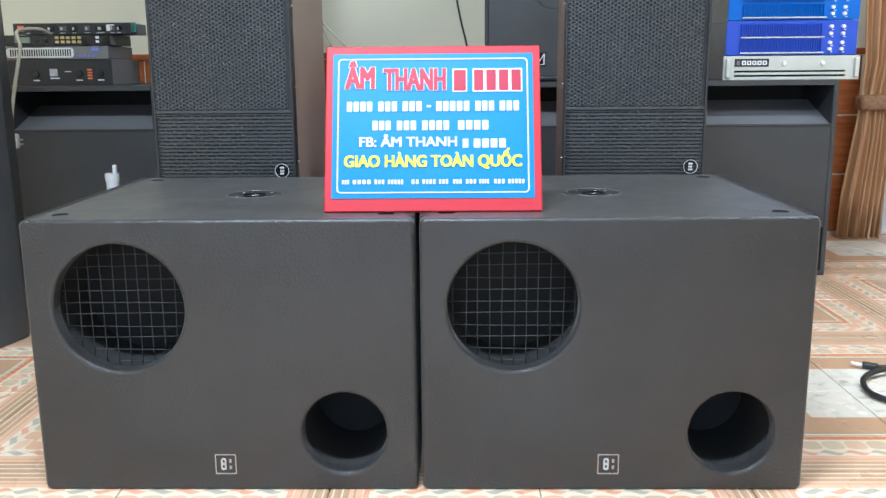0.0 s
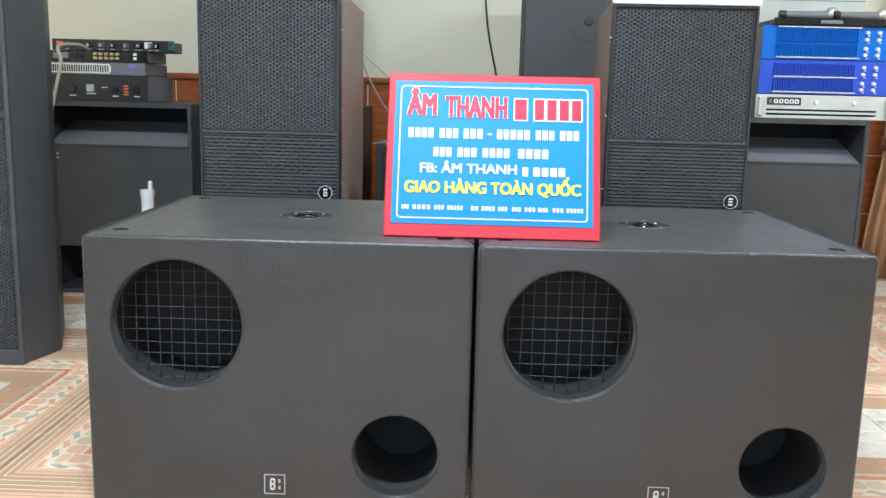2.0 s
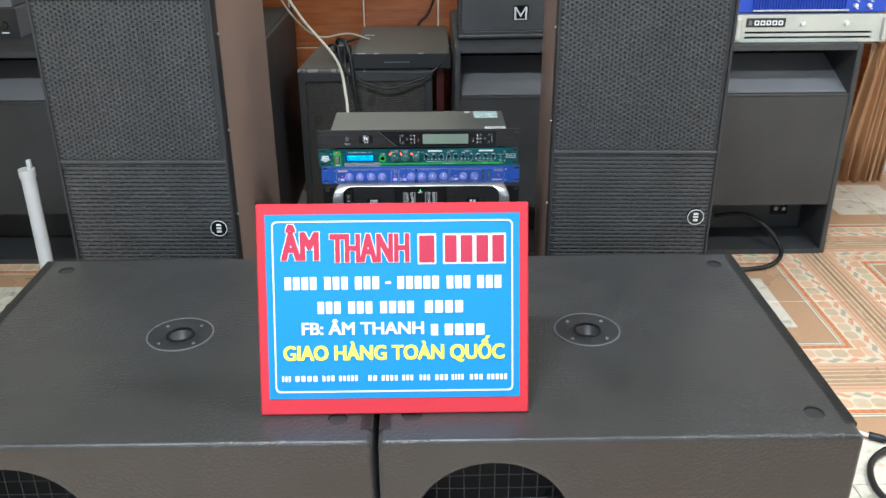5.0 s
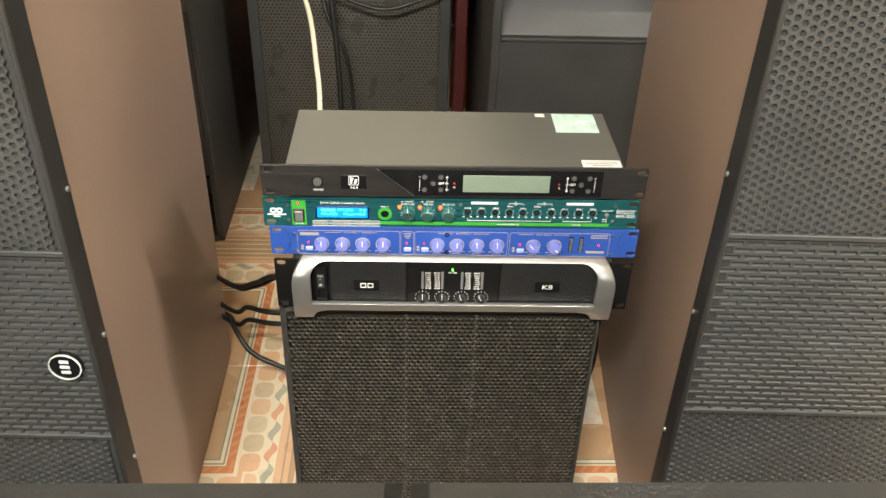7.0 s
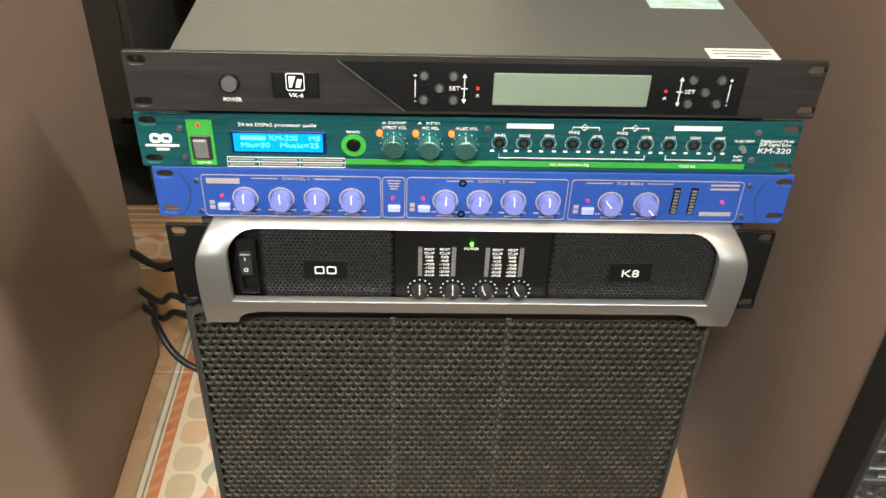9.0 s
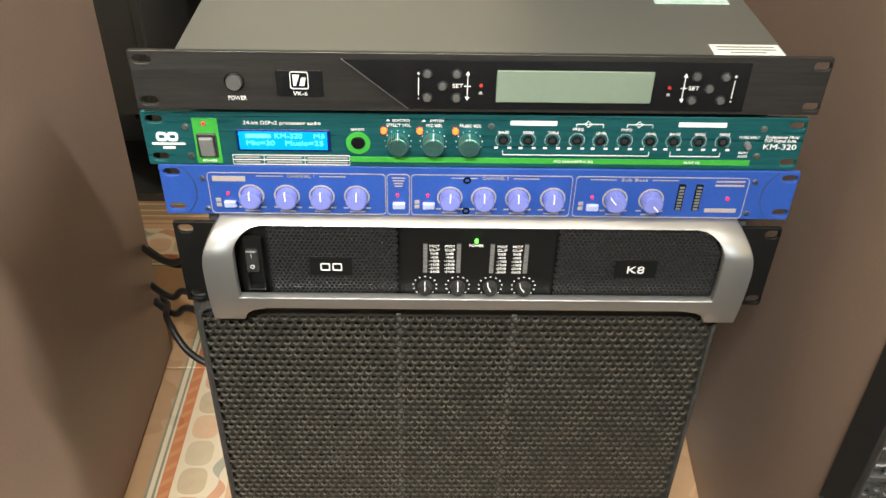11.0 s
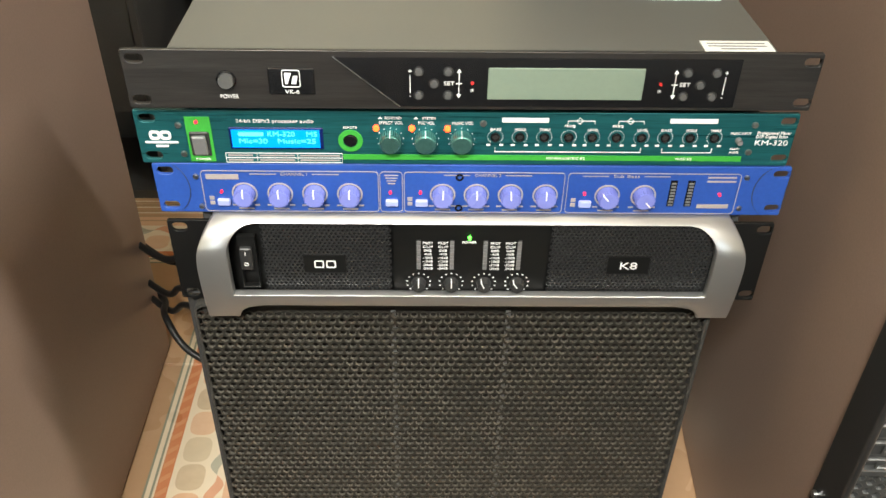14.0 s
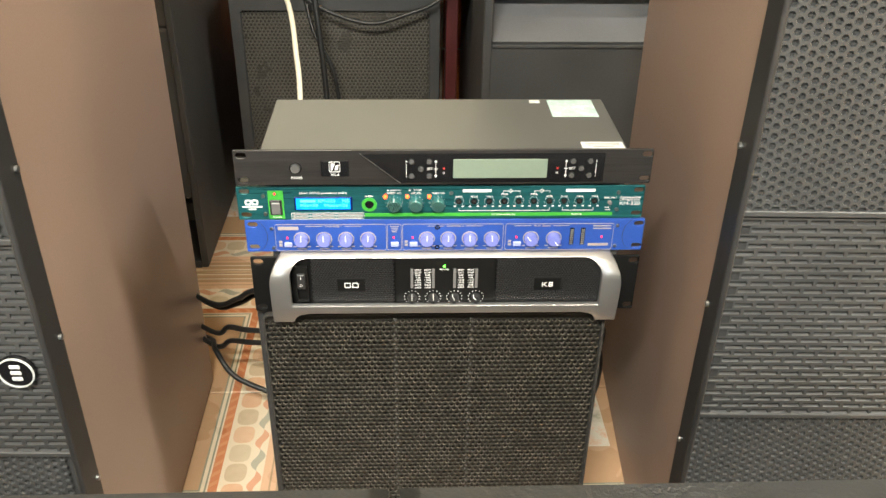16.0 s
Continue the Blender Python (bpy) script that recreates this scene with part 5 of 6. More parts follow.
def power_amp(m):
    """Two-unit amplifier with a silver bezel; origin at the lower left corner of its black rack plate."""
    ob = thing("power_amplifier_silver", m, "black power amplifier with brushed silver bezel and four knobs", "amplifier", "rack units on the speaker")
    H = 0.0960
    part("case", box(0.028, PW - 0.028, 0.003, 0.36, 0.0068, H, 0.002, 1), M["black"], ob)
    plate = front_plate("rack_plate", PW, 0.0800, M["amp_black"], ob, True, 0.0040)
    plate.location.z = 0.0066
    # bezel: a bulging shell with two handles, rounded into the case at the top
    ox0, ox1, oz0, oz1, rail = 0.0495, 0.4325, 0.0275, 0.0915, 0.0150
    levels = [0.0, 0.002, 0.004, 0.006, 0.008, 0.010, 0.0125, rail, 0.018, 0.021, 0.024, oz0, 0.033, 0.039, 0.045, 0.051, 0.057, 0.063, 0.068, 0.072, 0.0755, 0.079, 0.082, 0.0845, 0.087, 0.089, 0.0905, oz1, 0.0930, 0.0945, 0.0958, 0.0965]

    def face_y(zl):
        return -0.0240 + (0.008 * ((0.058 - zl) / 0.058) ** 2 if zl < 0.058 else 0.0185 * ((zl - 0.058) / 0.0385) ** 3)

    bm = bmesh.new()
    rows = []
    for zl in levels:
        out = 0.0245 + (0.015 * ((zl - 0.055) / 0.0415) ** 2.4 if zl > 0.055 else 0.0)
        if zl <= rail:
            inn = 0.0505 + 0.0200 * (1 - math.sqrt(max(0.0, 1 - (zl / rail) ** 2)))
        elif zl < oz0 - 1e-6:
            inn = 0.0705 - 0.0210 * (zl - rail) / (oz0 - rail)
        else:
            k = min(1.0, max(0.0, (zl - oz1 + 0.021) / 0.021))
            inn = ox0 + 0.021 * (1 - math.sqrt(max(0.0, 1 - k * k)))
        rows.append([bm.verts.new((x, face_y(zl), zl)) for x in (out, (out + inn) / 2, inn, PW - 0.0006 - inn, PW - 0.0006 - (out + inn) / 2, PW - 0.0006 - out)])
    for zl, lo, hi in zip(levels, rows, rows[1:]):
        full = rail - 1e-6 <= zl < oz0 - 1e-6 or zl >= oz1 - 1e-6
        for c in range(5):
            if c != 2 or full:
                bm.faces.new((lo[c], lo[c + 1], hi[c + 1], hi[c]))
    back = bmesh.ops.extrude_face_region(bm, geom=list(bm.faces))
    for v in back["geom"]:
        if isinstance(v, bmesh.types.BMVert):
            v.co.y += 0.0085
    bmesh.ops.recalc_face_normals(bm, faces=bm.faces)
    rim = [e for e in bm.edges if len(e.link_faces) == 2 and e.calc_face_angle() > 0.9]
    bmesh.ops.bevel(bm, geom=rim, offset=0.0011, segments=2, affect="EDGES", profile=0.5)
    for f in bm.faces:
        f.smooth = True
    bez = part("bezel", bm, M["silver"], ob, "brushed silver bezel with handles")
    bez.data.set_sharp_from_angle(angle=radians(40))
    part("shelf", box(ox0, ox1, -0.0150, -0.0040, 0.0150, 0.0180), M["shelf_grey"], ob, "grey ledge below the recessed panels")
    part("recess_panel", box(ox0 - 0.012, ox1 + 0.012, -0.0052, -0.0030, 0.0140, H - 0.001), M["amp_black"], ob)
    yp = -0.0110
    c0, c1 = 0.1790, 0.3012
    for a, c in ((0.0745, c0 - 0.0015), (c1 + 0.0015, ox1 + 0.0050)):
        part("perforated_panel", perforated("perforated_panel", a, c, 0.0180, oz1, 0.0036, 0.00135, yp, 0.002), M["amp_web"], ob, "black perforated panel")
    cp = part("control_panel", box(c0, c1, yp - 0.001, yp + 0.003, 0.0180, oz1), M["amp_black"], ob)
    zz = lambda v: 0.0845 - v * 0.0640
    yk = yp - 0.0012
    for x, swing in ((0.1985, 0), (0.2250, 0), (0.2515, -25), (0.2785, -35)):
        zc = 0.0345
        kb = part("knob", disc((x, yk - 0.007, zc), 0.0050, 0.0060, 0.0075, "y", 24), M["black_plastic"], ob, "black knob with a white pointer")
        turn = Matrix.Translation((x, 0, zc)) @ Matrix.Rotation(radians(swing), 4, "Y")
        bm = box(-0.0004, 0.0004, yk - 0.0076, yk - 0.0020, 0.0, 0.0058)
        bmesh.ops.transform(bm, matrix=turn, verts=bm.verts)
        part("pointer", bm, M["white"], kb)
        bm = bmesh.new()
        for i in range(11):
            a = radians(-135 + 27 * i)
            q = 0.0095
            add_box(bm, x + q * math.sin(a) - 0.0006, x + q * math.sin(a) + 0.0006, yk - 0.0002, yk + 0.0008, zc + q * math.cos(a) - 0.0004, zc + q * math.cos(a) + 0.0004)
        part("dial_scale", bm, M["white"], ob)
    for x, xt in ((0.1985, 0.2057), (0.2250, 0.2178), (0.2515, 0.2592), (0.2785, 0.2713)):
        lad = part("level_meter", box(x - 0.0019, x + 0.0019, yk - 0.0002, yk + 0.001, zz(0.565), zz(0.110)), M["black_plastic"], ob)
        for i in range(8):
            part("meter_segment", box(x - 0.0016, x + 0.0016, yk - 0.0008, yk, zz(0.560 - i * 0.056), zz(0.516 - i * 0.056)), M["grey_metal"], lad)
        rows = ("PROT", "CLIP", "0dB", "-4dB", "-10dB", "-15dB", "-20dB", "-24dB")
        items = [letters(r, 0.0031, xt, yk - 0.0003, zz(0.155 + i * 0.0565), 0.0080 if i < 2 or i > 3 else 0.0062) for i, r in enumerate(rows)]
        part("lettering", join_meshes("lettering", items), M["white"], ob, "white meter scale")
    part("indicator", disc((0.2385, yk - 0.0030, zz(0.060)), 0.0012, 0.0014, 0.003, "y", 14), M["led_green"], ob, "lit green power light")
    part("lettering", letters("POWER", 0.0030, 0.2385, yk - 0.0003, zz(0.140), 0.0112), M["white"], ob)
    for x, text in ((0.1235, ""), (0.3675, "K8")):
        pl = part("name_plate", box(x - 0.017, x + 0.017, yp - 0.0012, yp + 0.001, zz(0.62), zz(0.36)), M["amp_black"], ob)
        if text:
            part("lettering", letters(text, 0.0100, x, yp - 0.0016, zz(0.50), 0.0138), M["white"], pl)
        else:
            for a in (-0.0085, 0.0010):
                part("logo_mark", slab(rounded(x + a, x + a + 0.0078, zz(0.550), zz(0.435), 0.0012, 2), [rounded(x + a + 0.0011, x + a + 0.0067, zz(0.534), zz(0.451), 0.0008, 2)], yp - 0.0016, yp - 0.0009), M["white"], pl)
    sw = part("rocker_switch", slab([(0.0560, 0.0290), (0.0700, 0.0290), (0.0700, 0.0800), (0.0560, 0.0800)], [[(0.0570, 0.0305), (0.0690, 0.0305), (0.0690, 0.0470), (0.0570, 0.0470)]], yp - 0.002, yp + 0.003), M["amp_black"], ob)
    part("rocker", box(0.0575, 0.0670, yp - 0.006, yp - 0.001, 0.0500, 0.0710, 0.001, 1), M["black_plastic"], sw)
    part("lettering", letters("I", 0.0050, 0.0622, yp - 0.0063, 0.0665), M["white"], sw)
    part("lettering", letters("O", 0.0050, 0.0622, yp - 0.0063, 0.0560), M["white"], sw)
    return ob


mic_receiver(pose(-0.2655, 2.3225, 0.6515, 0, 0, 0.1))
echo_mixer(pose(-0.2680, 2.3300, 0.6018, 0, -0.1, -0.25))
crossover(pose(-0.2625, 2.3300, 0.5575, 0, 0, -0.3))
power_amp(pose(-0.2615, 2.3335, 0.4605, 0, 0, -0.35))


def rack_speaker(m):
    ob = thing("stand_speaker", m, "black loudspeaker with worn padded top edge carrying the rack units", "loudspeaker")
    W, H, D = 0.2215, 0.4670, 0.40
    part("cabinet", prism([(-W - 0.010, 0.014), (W + 0.003, 0.014), (W - 0.02, D), (-W + 0.01, D)], 0.0, H, 0.008), M["black"], ob)
    part("front_frame", slab(rounded(-W, W, 0.0, H - 0.004, 0.012, 4), [rounded(-W + 0.004, W - 0.004, 0.012, H - 0.006, 0.006, 3)], -0.001, 0.012, 0.002), M["carpet"], ob, "worn fuzzy edging round the grille")
    for x in (-0.052, 0.047):
        part("seam", box(x - 0.0022, x + 0.0022, 0.0030, 0.0050, 0.016, H - 0.014), M["grey_metal"], ob, "pale upright seam behind the grille")
    part("backing", box(-W + 0.005, W - 0.005, 0.006, 0.011, 0.012, H - 0.007), M["dusty_foam"], ob)
    web = perforated("grille", -W + 0.003, W - 0.003, 0.008, H - 0.005, 0.0082, 0.0034, -0.002, 0.0022, 0.80)
    web.materials.append(M["stand_grille"])
    # every second face, the hole wall, gets the painted glint colour
    web.materials.append(M["grille_rim"])
    web.polygons.foreach_set("material_index", [i % 2 for i in range(len(web.polygons))])
    part("grille", web, M["stand_grille"], ob, "black perforated steel grille with glints painted on the hole rims")
    return ob


rack_speaker(pose(-0.0330, 2.3290, 0, 0, 0, -0.3))


# ---------------------------------------------------------------- amplifiers on the far horn cabinet
def blue_amp(m, mat, label, H=0.126, rows=((0.86, 0.06),)):
    """Heat-sink fronted amplifier; origin at lower left front."""
    W = 0.48
    ob = thing("blue_amplifier", m, label, "amplifier", "stack of amplifiers on the horn cabinet")
    part("case", box(0.02, W - 0.02, 0.006, 0.40, 0, H, 0.002, 1), M["grey_metal"], ob)
    part("front_plate", box(0, W, 0, 0.006, 0.001, H - 0.001, 0.002, 1), mat, ob)
    fin = bpy.data.meshes.new("fin")
    bm = box(-0.0022, 0.0022, -0.012, 0.0, 0.0, H * 0.36, 0.0008, 1)
    bm.to_mesh(fin)
    bm.free()
    fin.materials.append(mat)
    for i in range(34):
        for z in (0.10, 0.54):
            f = new("fin", fin)
            f.parent, f.location = ob, (0.055 + i * 0.0088, 0.0, H * z)
    for z in ((0.06, 0.93) if rows == 2 else (0.06, 0.50)):
        part("white_line", box(0.05, 0.355, -0.0135, -0.010, H * z, H * z + 0.005), M["worn_white"], ob)
    for x in (0.378, 0.422):
        for z in (0.18, 0.36, 0.62, 0.82):
            kb = part("knob", disc((x + 0.003 * z, -0.012, H * z), 0.006, 0.007, 0.012, "y", 16), M["white"], ob, "small white knob")
            part("knob_mark", box(x + 0.006, x + 0.014, -0.001, 0.0005, H * z - 0.012, H * z - 0.009), M["white"], ob)
    return ob


def silver_amp(m):
    W, H = 0.497, 0.088
    ob = thing("silver_amplifier", m, "aged pale silver power amplifier with a black name plate and slots", "amplifier", "stack of amplifiers on the horn cabinet")
    part("case", box(0.02, W - 0.02, 0.006, 0.38, 0, H, 0.002, 1), M["grey_metal"], ob)
    part("front_plate", slab(rounded(0, W, 0.001, H - 0.001, 0.003, 2), [rounded(0.04, W - 0.05, H * 0.14, H * 0.22, 0.002, 2), rounded(0.04, W - 0.05, H * 0.32, H * 0.40, 0.002, 2)], -0.004, 0.006, 0.001), M["amp_cream"], ob)
    # dark sheet behind the slots in place of their shade
    part("slot_shade_sheet", box(0.03, W - 0.03, 0.0045, 0.0062, H * 0.10, H * 0.44), M["void"], ob)
    npl = part("name_plate", box(0.040, 0.165, -0.0056, -0.003, H * 0.56, H * 0.88), M["black_plastic"], ob)
    for i in range(5):
        part("logo_mark", slab(rounded(0.066 + i * 0.019, 0.081 + i * 0.019, H * 0.63, H * 0.80, 0.002, 2), [rounded(0.070 + i * 0.019, 0.077 + i * 0.019, H * 0.67, H * 0.76, 0.001, 2)], -0.0064, -0.005), M["white"], npl)
    part("logo_mark", box(0.048, 0.058, -0.0064, -0.005, H * 0.63, H * 0.80), M["grey_metal"], npl)
    for x in (0.22, 0.36):
        part("knob", disc((x, -0.014, H * 0.70), 0.007, 0.0085, 0.011, "y", 18), M["silver_trim"], ob)
    for x in (0.006, W - 0.022):
        part("handle", box(x, x + 0.016, -0.020, -0.003, H * 0.10, H * 0.90, 0.004), M["amp_cream"], ob)
    return ob


silver_amp(pose(0.970, 3.118, 0.733))
blue_amp(pose(0.982, 3.140, 0.8215), M["amp_blue2"], "ultramarine amplifier with vertical fins and white knobs")
blue_amp(pose(0.988, 3.150, 0.948), M["amp_blue"], "bright blue amplifier with vertical fins and white knobs", rows=2)

rcv = thing("wireless_receiver", pose(1.03, 3.14, 1.075), "flat black wireless receiver with two microphones on top", "receiver")
part("case", box(0.0, 0.42, 0.0, 0.20, 0.0, 0.022, 0.002, 1), M["black_plastic"], rcv)
part("front_plate", box(-0.01, 0.43, -0.004, 0.0, 0.0, 0.024, 0.001, 1), M["black_gloss"], rcv)
part("display", box(0.16, 0.24, -0.005, -0.003, 0.006, 0.018), M["grey_metal"], rcv)


def microphone(m, label):
    ob = thing("microphone", m, label, "microphone")
    part("body", add_disc(bmesh.new(), (0, 0, 0.019), 0.012, 0.0165, 0.155, "x", 20), M["grey_metal"], ob, smooth=False)
    bm = bmesh.new()
    bmesh.ops.create_uvsphere(bm, u_segments=20, v_segments=12, radius=0.025, matrix=Matrix.Translation((0.172, 0, 0.025)))
    part("head", bm, M["mic_grille"], ob, "round metal mesh head", smooth=True)
    part("ring", add_disc(bmesh.new(), (0.152, 0, 0.022), 0.0175, 0.021, 0.008, "x", 20), M["steel"], ob)
    part("tail", add_disc(bmesh.new(), (-0.022, 0, 0.019), 0.015, 0.015, 0.022, "x", 20), M["cable"], ob)
    return ob


microphone(pose(1.08, 3.20, 1.097), "grey handheld microphone lying on the receiver")
microphone(pose(1.27, 3.18, 1.097, 0, 0, 8), "grey handheld microphone lying on the receiver")
box_top = thing("equipment_box", pose(1.0, 3.36, 1.075), "greenish grey equipment box behind the microphones", "box")
part("case", box(0.0, 0.44, 0.0, 0.16, 0.0, 0.15, 0.004), M["amp_cream"], box_top)
part("lid_seam", box(-0.001, 0.441, -0.001, 0.161, 0.11, 0.113), M["grey_metal"], box_top)


# ---------------------------------------------------------------- processors on the left horn cabinet
def processor(name, m, W, H, D, label, mat, ears):
    ob = thing(name, m, label, "audio unit", "stack of audio units on the horn cabinet")
    part("case", box(-W + (0.03 if ears else 0), -(0.03 if ears else 0), 0.004, D, 0.001, H - 0.001, 0.002, 1), M["grey_metal"], ob)
    part("front_plate", box(-W, 0, 0, 0.004, 0, H - 0.001, 0.001, 1), mat, ob)
    return ob


u4 = processor("karaoke_amplifier", pose(-1.362, 3.275, 0.733), 0.44, 0.100, 0.30, "black amplifier with small dials and amber lamps", M["black_plastic"], False)
for x in (-0.30, -0.13, -0.045):
    part("dial", disc((x, -0.008, 0.045), 0.013, 0.014, 0.008, "y", 20), M["black_gloss"], u4)
    part("dial_mark", box(x - 0.012, x + 0.012, -0.001, 0.0005, 0.018, 0.022), M["white"], u4)
part("badge", box(-0.245, -0.215, -0.002, 0.0, 0.036, 0.064), M["worn_white"], u4)
part("badge_line", box(-0.245, -0.208, -0.002, 0.0, 0.026, 0.030), M["white"], u4)
part("badge_line", box(-0.185, -0.160, -0.002, 0.0, 0.052, 0.055), M["white"], u4)
for i in range(4):
    part("indicator", box(-0.096, -0.078, -0.003, 0.0, 0.024 + i * 0.011, 0.030 + i * 0.011), M["amber"], u4, "amber lamp")
u3 = processor("vented_amplifier", pose(-1.375, 3.285, 0.834), 0.43, 0.050, 0.26, "grey amplifier with a row of black vents", M["grey_metal"], False)
part("vent_field", slab(rounded(-0.40, -0.135, 0.006, 0.044, 0.012, 4), [], -0.003, 0.0), M["silver_trim"], u3)
for i in range(26):
    part("vent", box(-0.385 + i * 0.0094, -0.380 + i * 0.0094, -0.0042, -0.002, 0.012, 0.038), M["black_gloss"], u3)
part("logo_bar", box(-0.065, -0.035, -0.002, 0.0, 0.030, 0.044), M["knob_lav"], u3)
for i in range(4):
    part("button", box(-0.115 + i * 0.018, -0.105 + i * 0.018, -0.003, 0.0, 0.008, 0.016), M["knob_lav"], u3)
u2 = processor("echo_processor", pose(-1.365, 3.29, 0.885), 0.44, 0.043, 0.22, "black processor with two rows of brass sockets", M["black_gloss"], False)
for i in range(5):
    for z in (0.010, 0.026):
        part("socket", box(-0.215 + i * 0.022, -0.201 + i * 0.022, -0.004, 0.0, z, z + 0.010), M["yellow_dim"], u2)
part("display", box(-0.375, -0.315, -0.002, 0.0, 0.012, 0.034), M["lcd_off"], u2)
for z in (0.010, 0.026):
    part("socket", box(-0.055, -0.043, -0.004, 0.0, z, z + 0.010), M["white"], u2)
for x in (-0.29, -0.26):
    part("dial", disc((x, -0.007, 0.022), 0.009, 0.010, 0.007, "y", 18), M["black_plastic"], u2)
u1 = processor("speaker_processor", pose(-1.262, 3.295, 0.9285), 0.4826, 0.044, 0.20, "black rack processor with teal-tipped handle ends", M["black_plastic"], True)
for i, (x, w) in enumerate(((-0.43, 0.018), (-0.35, 0.03), (-0.30, 0.03), (-0.25, 0.02), (-0.20, 0.024), (-0.155, 0.04), (-0.10, 0.018), (-0.075, 0.02))):
    part("control", box(x, x + w, -0.006, 0.0, 0.012, 0.032, 0.002, 1), M["black_gloss"] if i % 2 else M["button_grey"], u1)
    part("control_print", box(x, x + w * 0.8, -0.001, 0.0005, 0.004, 0.007), M["worn_white"], u1)
    part("control_print", box(x + w * 0.2, x + w * 0.5, -0.0072, -0.005, 0.016, 0.027), M["worn_white"], u1)
part("handle_end", box(-0.016, 0.004, -0.012, 0.004, 0.004, 0.040, 0.003), M["teal_knob"], u1, "teal handle end")
part("red_mark", box(-0.465, -0.440, -0.002, 0.0, 0.010, 0.034), M["amber"], u1)
part("logo_plate", box(-0.115, -0.085, -0.002, 0.0, 0.012, 0.036), M["label"], u1)


# ---------------------------------------------------------------- things on top of the tall loudspeakers
case = thing("white_box", pose(-0.785, 2.215, 1.057, 0, 0, -3), "flat white printed carton on the loudspeaker", "box")
part("carton", box(0, 0.215, 0, 0.09, 0, 0.014, 0.002, 1), M["label"], case)
part("printed_patch", box(0.11, 0.17, -0.0006, 0.0005, 0.002, 0.009), M["grey_metal"], case)
microphone(pose(-0.690, 2.30, 1.057, 0, 0, 4), "champagne handheld microphone lying behind the carton")
clip = thing("microphone_clip", pose(-0.475, 2.36, 1.053), "small black microphone clip with a chrome knob", "clip")
part("base", box(-0.02, 0.02, -0.015, 0.015, 0, 0.02, 0.004), M["cable"], clip)
part("stem", disc((0, 0, 0.018), 0.006, 0.005, 0.03, "z", 14), M["steel"], clip)
part("knob", disc((0.02, 0, 0.012), 0.007, 0.006, 0.014, "x", 14), M["steel"], clip)
stub = thing("black_plug", pose(-0.800, 2.20, 1.057), "short black plug standing on the loudspeaker", "plug")
part("body", disc((0, 0, 0), 0.008, 0.007, 0.020, "z", 14), M["cable"], stub)
part("tip", disc((0, 0, 0.0195), 0.003, 0.002, 0.012, "z", 10), M["steel"], stub)
lead = thing("thin_lead", pose(0, 0, 0), "thin grey lead sticking up from a plug", "cable")
part("wire", tube("wire", [(-0.800, 2.205, 1.084), (-0.83, 2.22, 1.114), (-0.872, 2.24, 1.147), (-0.885, 2.245, 1.144)], 0.0022), M["wire"], lead)

coil = thing("cable_bundle", pose(0, 0, 0), "loose black cable bundle lying on the loudspeaker", "cable")
pts = []
for i in range(26):
    a = i * 0.75
    pts.append((0.47 + 0.085 * math.cos(a) + 0.01 * math.sin(3.1 * i), 2.36 + 0.05 * math.sin(a), 1.058 + 0.006 + 0.0010 * i))
part("cord", tube("cord", pts, 0.005, 8, 4), M["cable"], coil)
part("cord_end", tube("cord_end", [(0.39, 2.33, 1.064), (0.36, 2.31, 1.079), (0.345, 2.30, 1.104), (0.375, 2.30, 1.114)], 0.004), M["cable"], coil)
ant = thing("wire_loop", pose(0, 0, 0), "thin grey wire loop rising above the cable bundle", "cable")
part("wire", tube("wire", [(0.59, 2.32, 1.058), (0.585, 2.32, 1.089), (0.565, 2.32, 1.114), (0.535, 2.32, 1.121), (0.53, 2.32, 1.109), (0.56, 2.31, 1.104)], 0.0022), M["wire"], ant)
lid = thing("metal_tray", pose(0.285, 2.26, 1.057, 0, 0, 3), "low grey metal tray at the edge of the loudspeaker", "tray")
part("tray", slab(rounded(0, 0.075, 0, 0.014, 0.002, 2), [], 0.0, 0.09, 0.001), M["steel"], lid)
for i, (x, y, h) in enumerate(((0.40, 2.27, 0.030), (0.43, 2.29, 0.026), (0.635, 2.22, 0.022))):
    pg = thing("jack_plug", pose(x, y, 1.053), "metal jack plug standing on the loudspeaker", "plug", "jack plugs")
    part("body", disc((0, 0, 0), 0.007, 0.006, h, "z", 14), M["cable" if i == 2 else "grey_metal"], pg)
    part("tip", disc((0, 0, h - 0.001), 0.003, 0.002, 0.008, "z", 10), M["steel"], pg)


# ---------------------------------------------------------------- cables and pipe
def cable(name, pts, r, mat, label, extra=None):
    ob = thing(name, pose(0, 0, 0), label, "cable")
    part("cord", tube("cord", pts, r), mat, ob)
    return ob


c1 = cable("white_cable", [(-0.590, 3.28, 1.40), (-0.575, 3.27, 1.16), (-0.538, 3.25, 0.99), (-0.48, 3.20, 0.92), (-0.375, 2.98, 0.840), (-0.262, 2.80, 0.758), (-0.220, 2.60, 0.700), (-0.207, 2.51, 0.64), (-0.18, 2.51, 0.60)], 0.0040, M["cable_white"],
           "cream cable drooping from above to the back of the rack")
part("plug_sleeve", tube("plug_sleeve", [(-0.556, 3.254, 1.025), (-0.542, 3.245, 0.968)], 0.011), M["cable_red"], c1, "red plug sleeve")
part("plug_collar", tube("plug_collar", [(-0.564, 3.258, 1.060), (-0.556, 3.254, 1.024)], 0.0105), M["cable"], c1, "black plug collar")
cable("white_cable", [(-0.548, 3.25, 0.99), (-0.47, 3.35, 0.80), (-0.40, 3.5, 0.69), (-0.30, 3.60, 0.68), (-0.22, 3.62, 0.655)], 0.0032, M["cable_white"], "thin cream lead lying over the back amplifier")
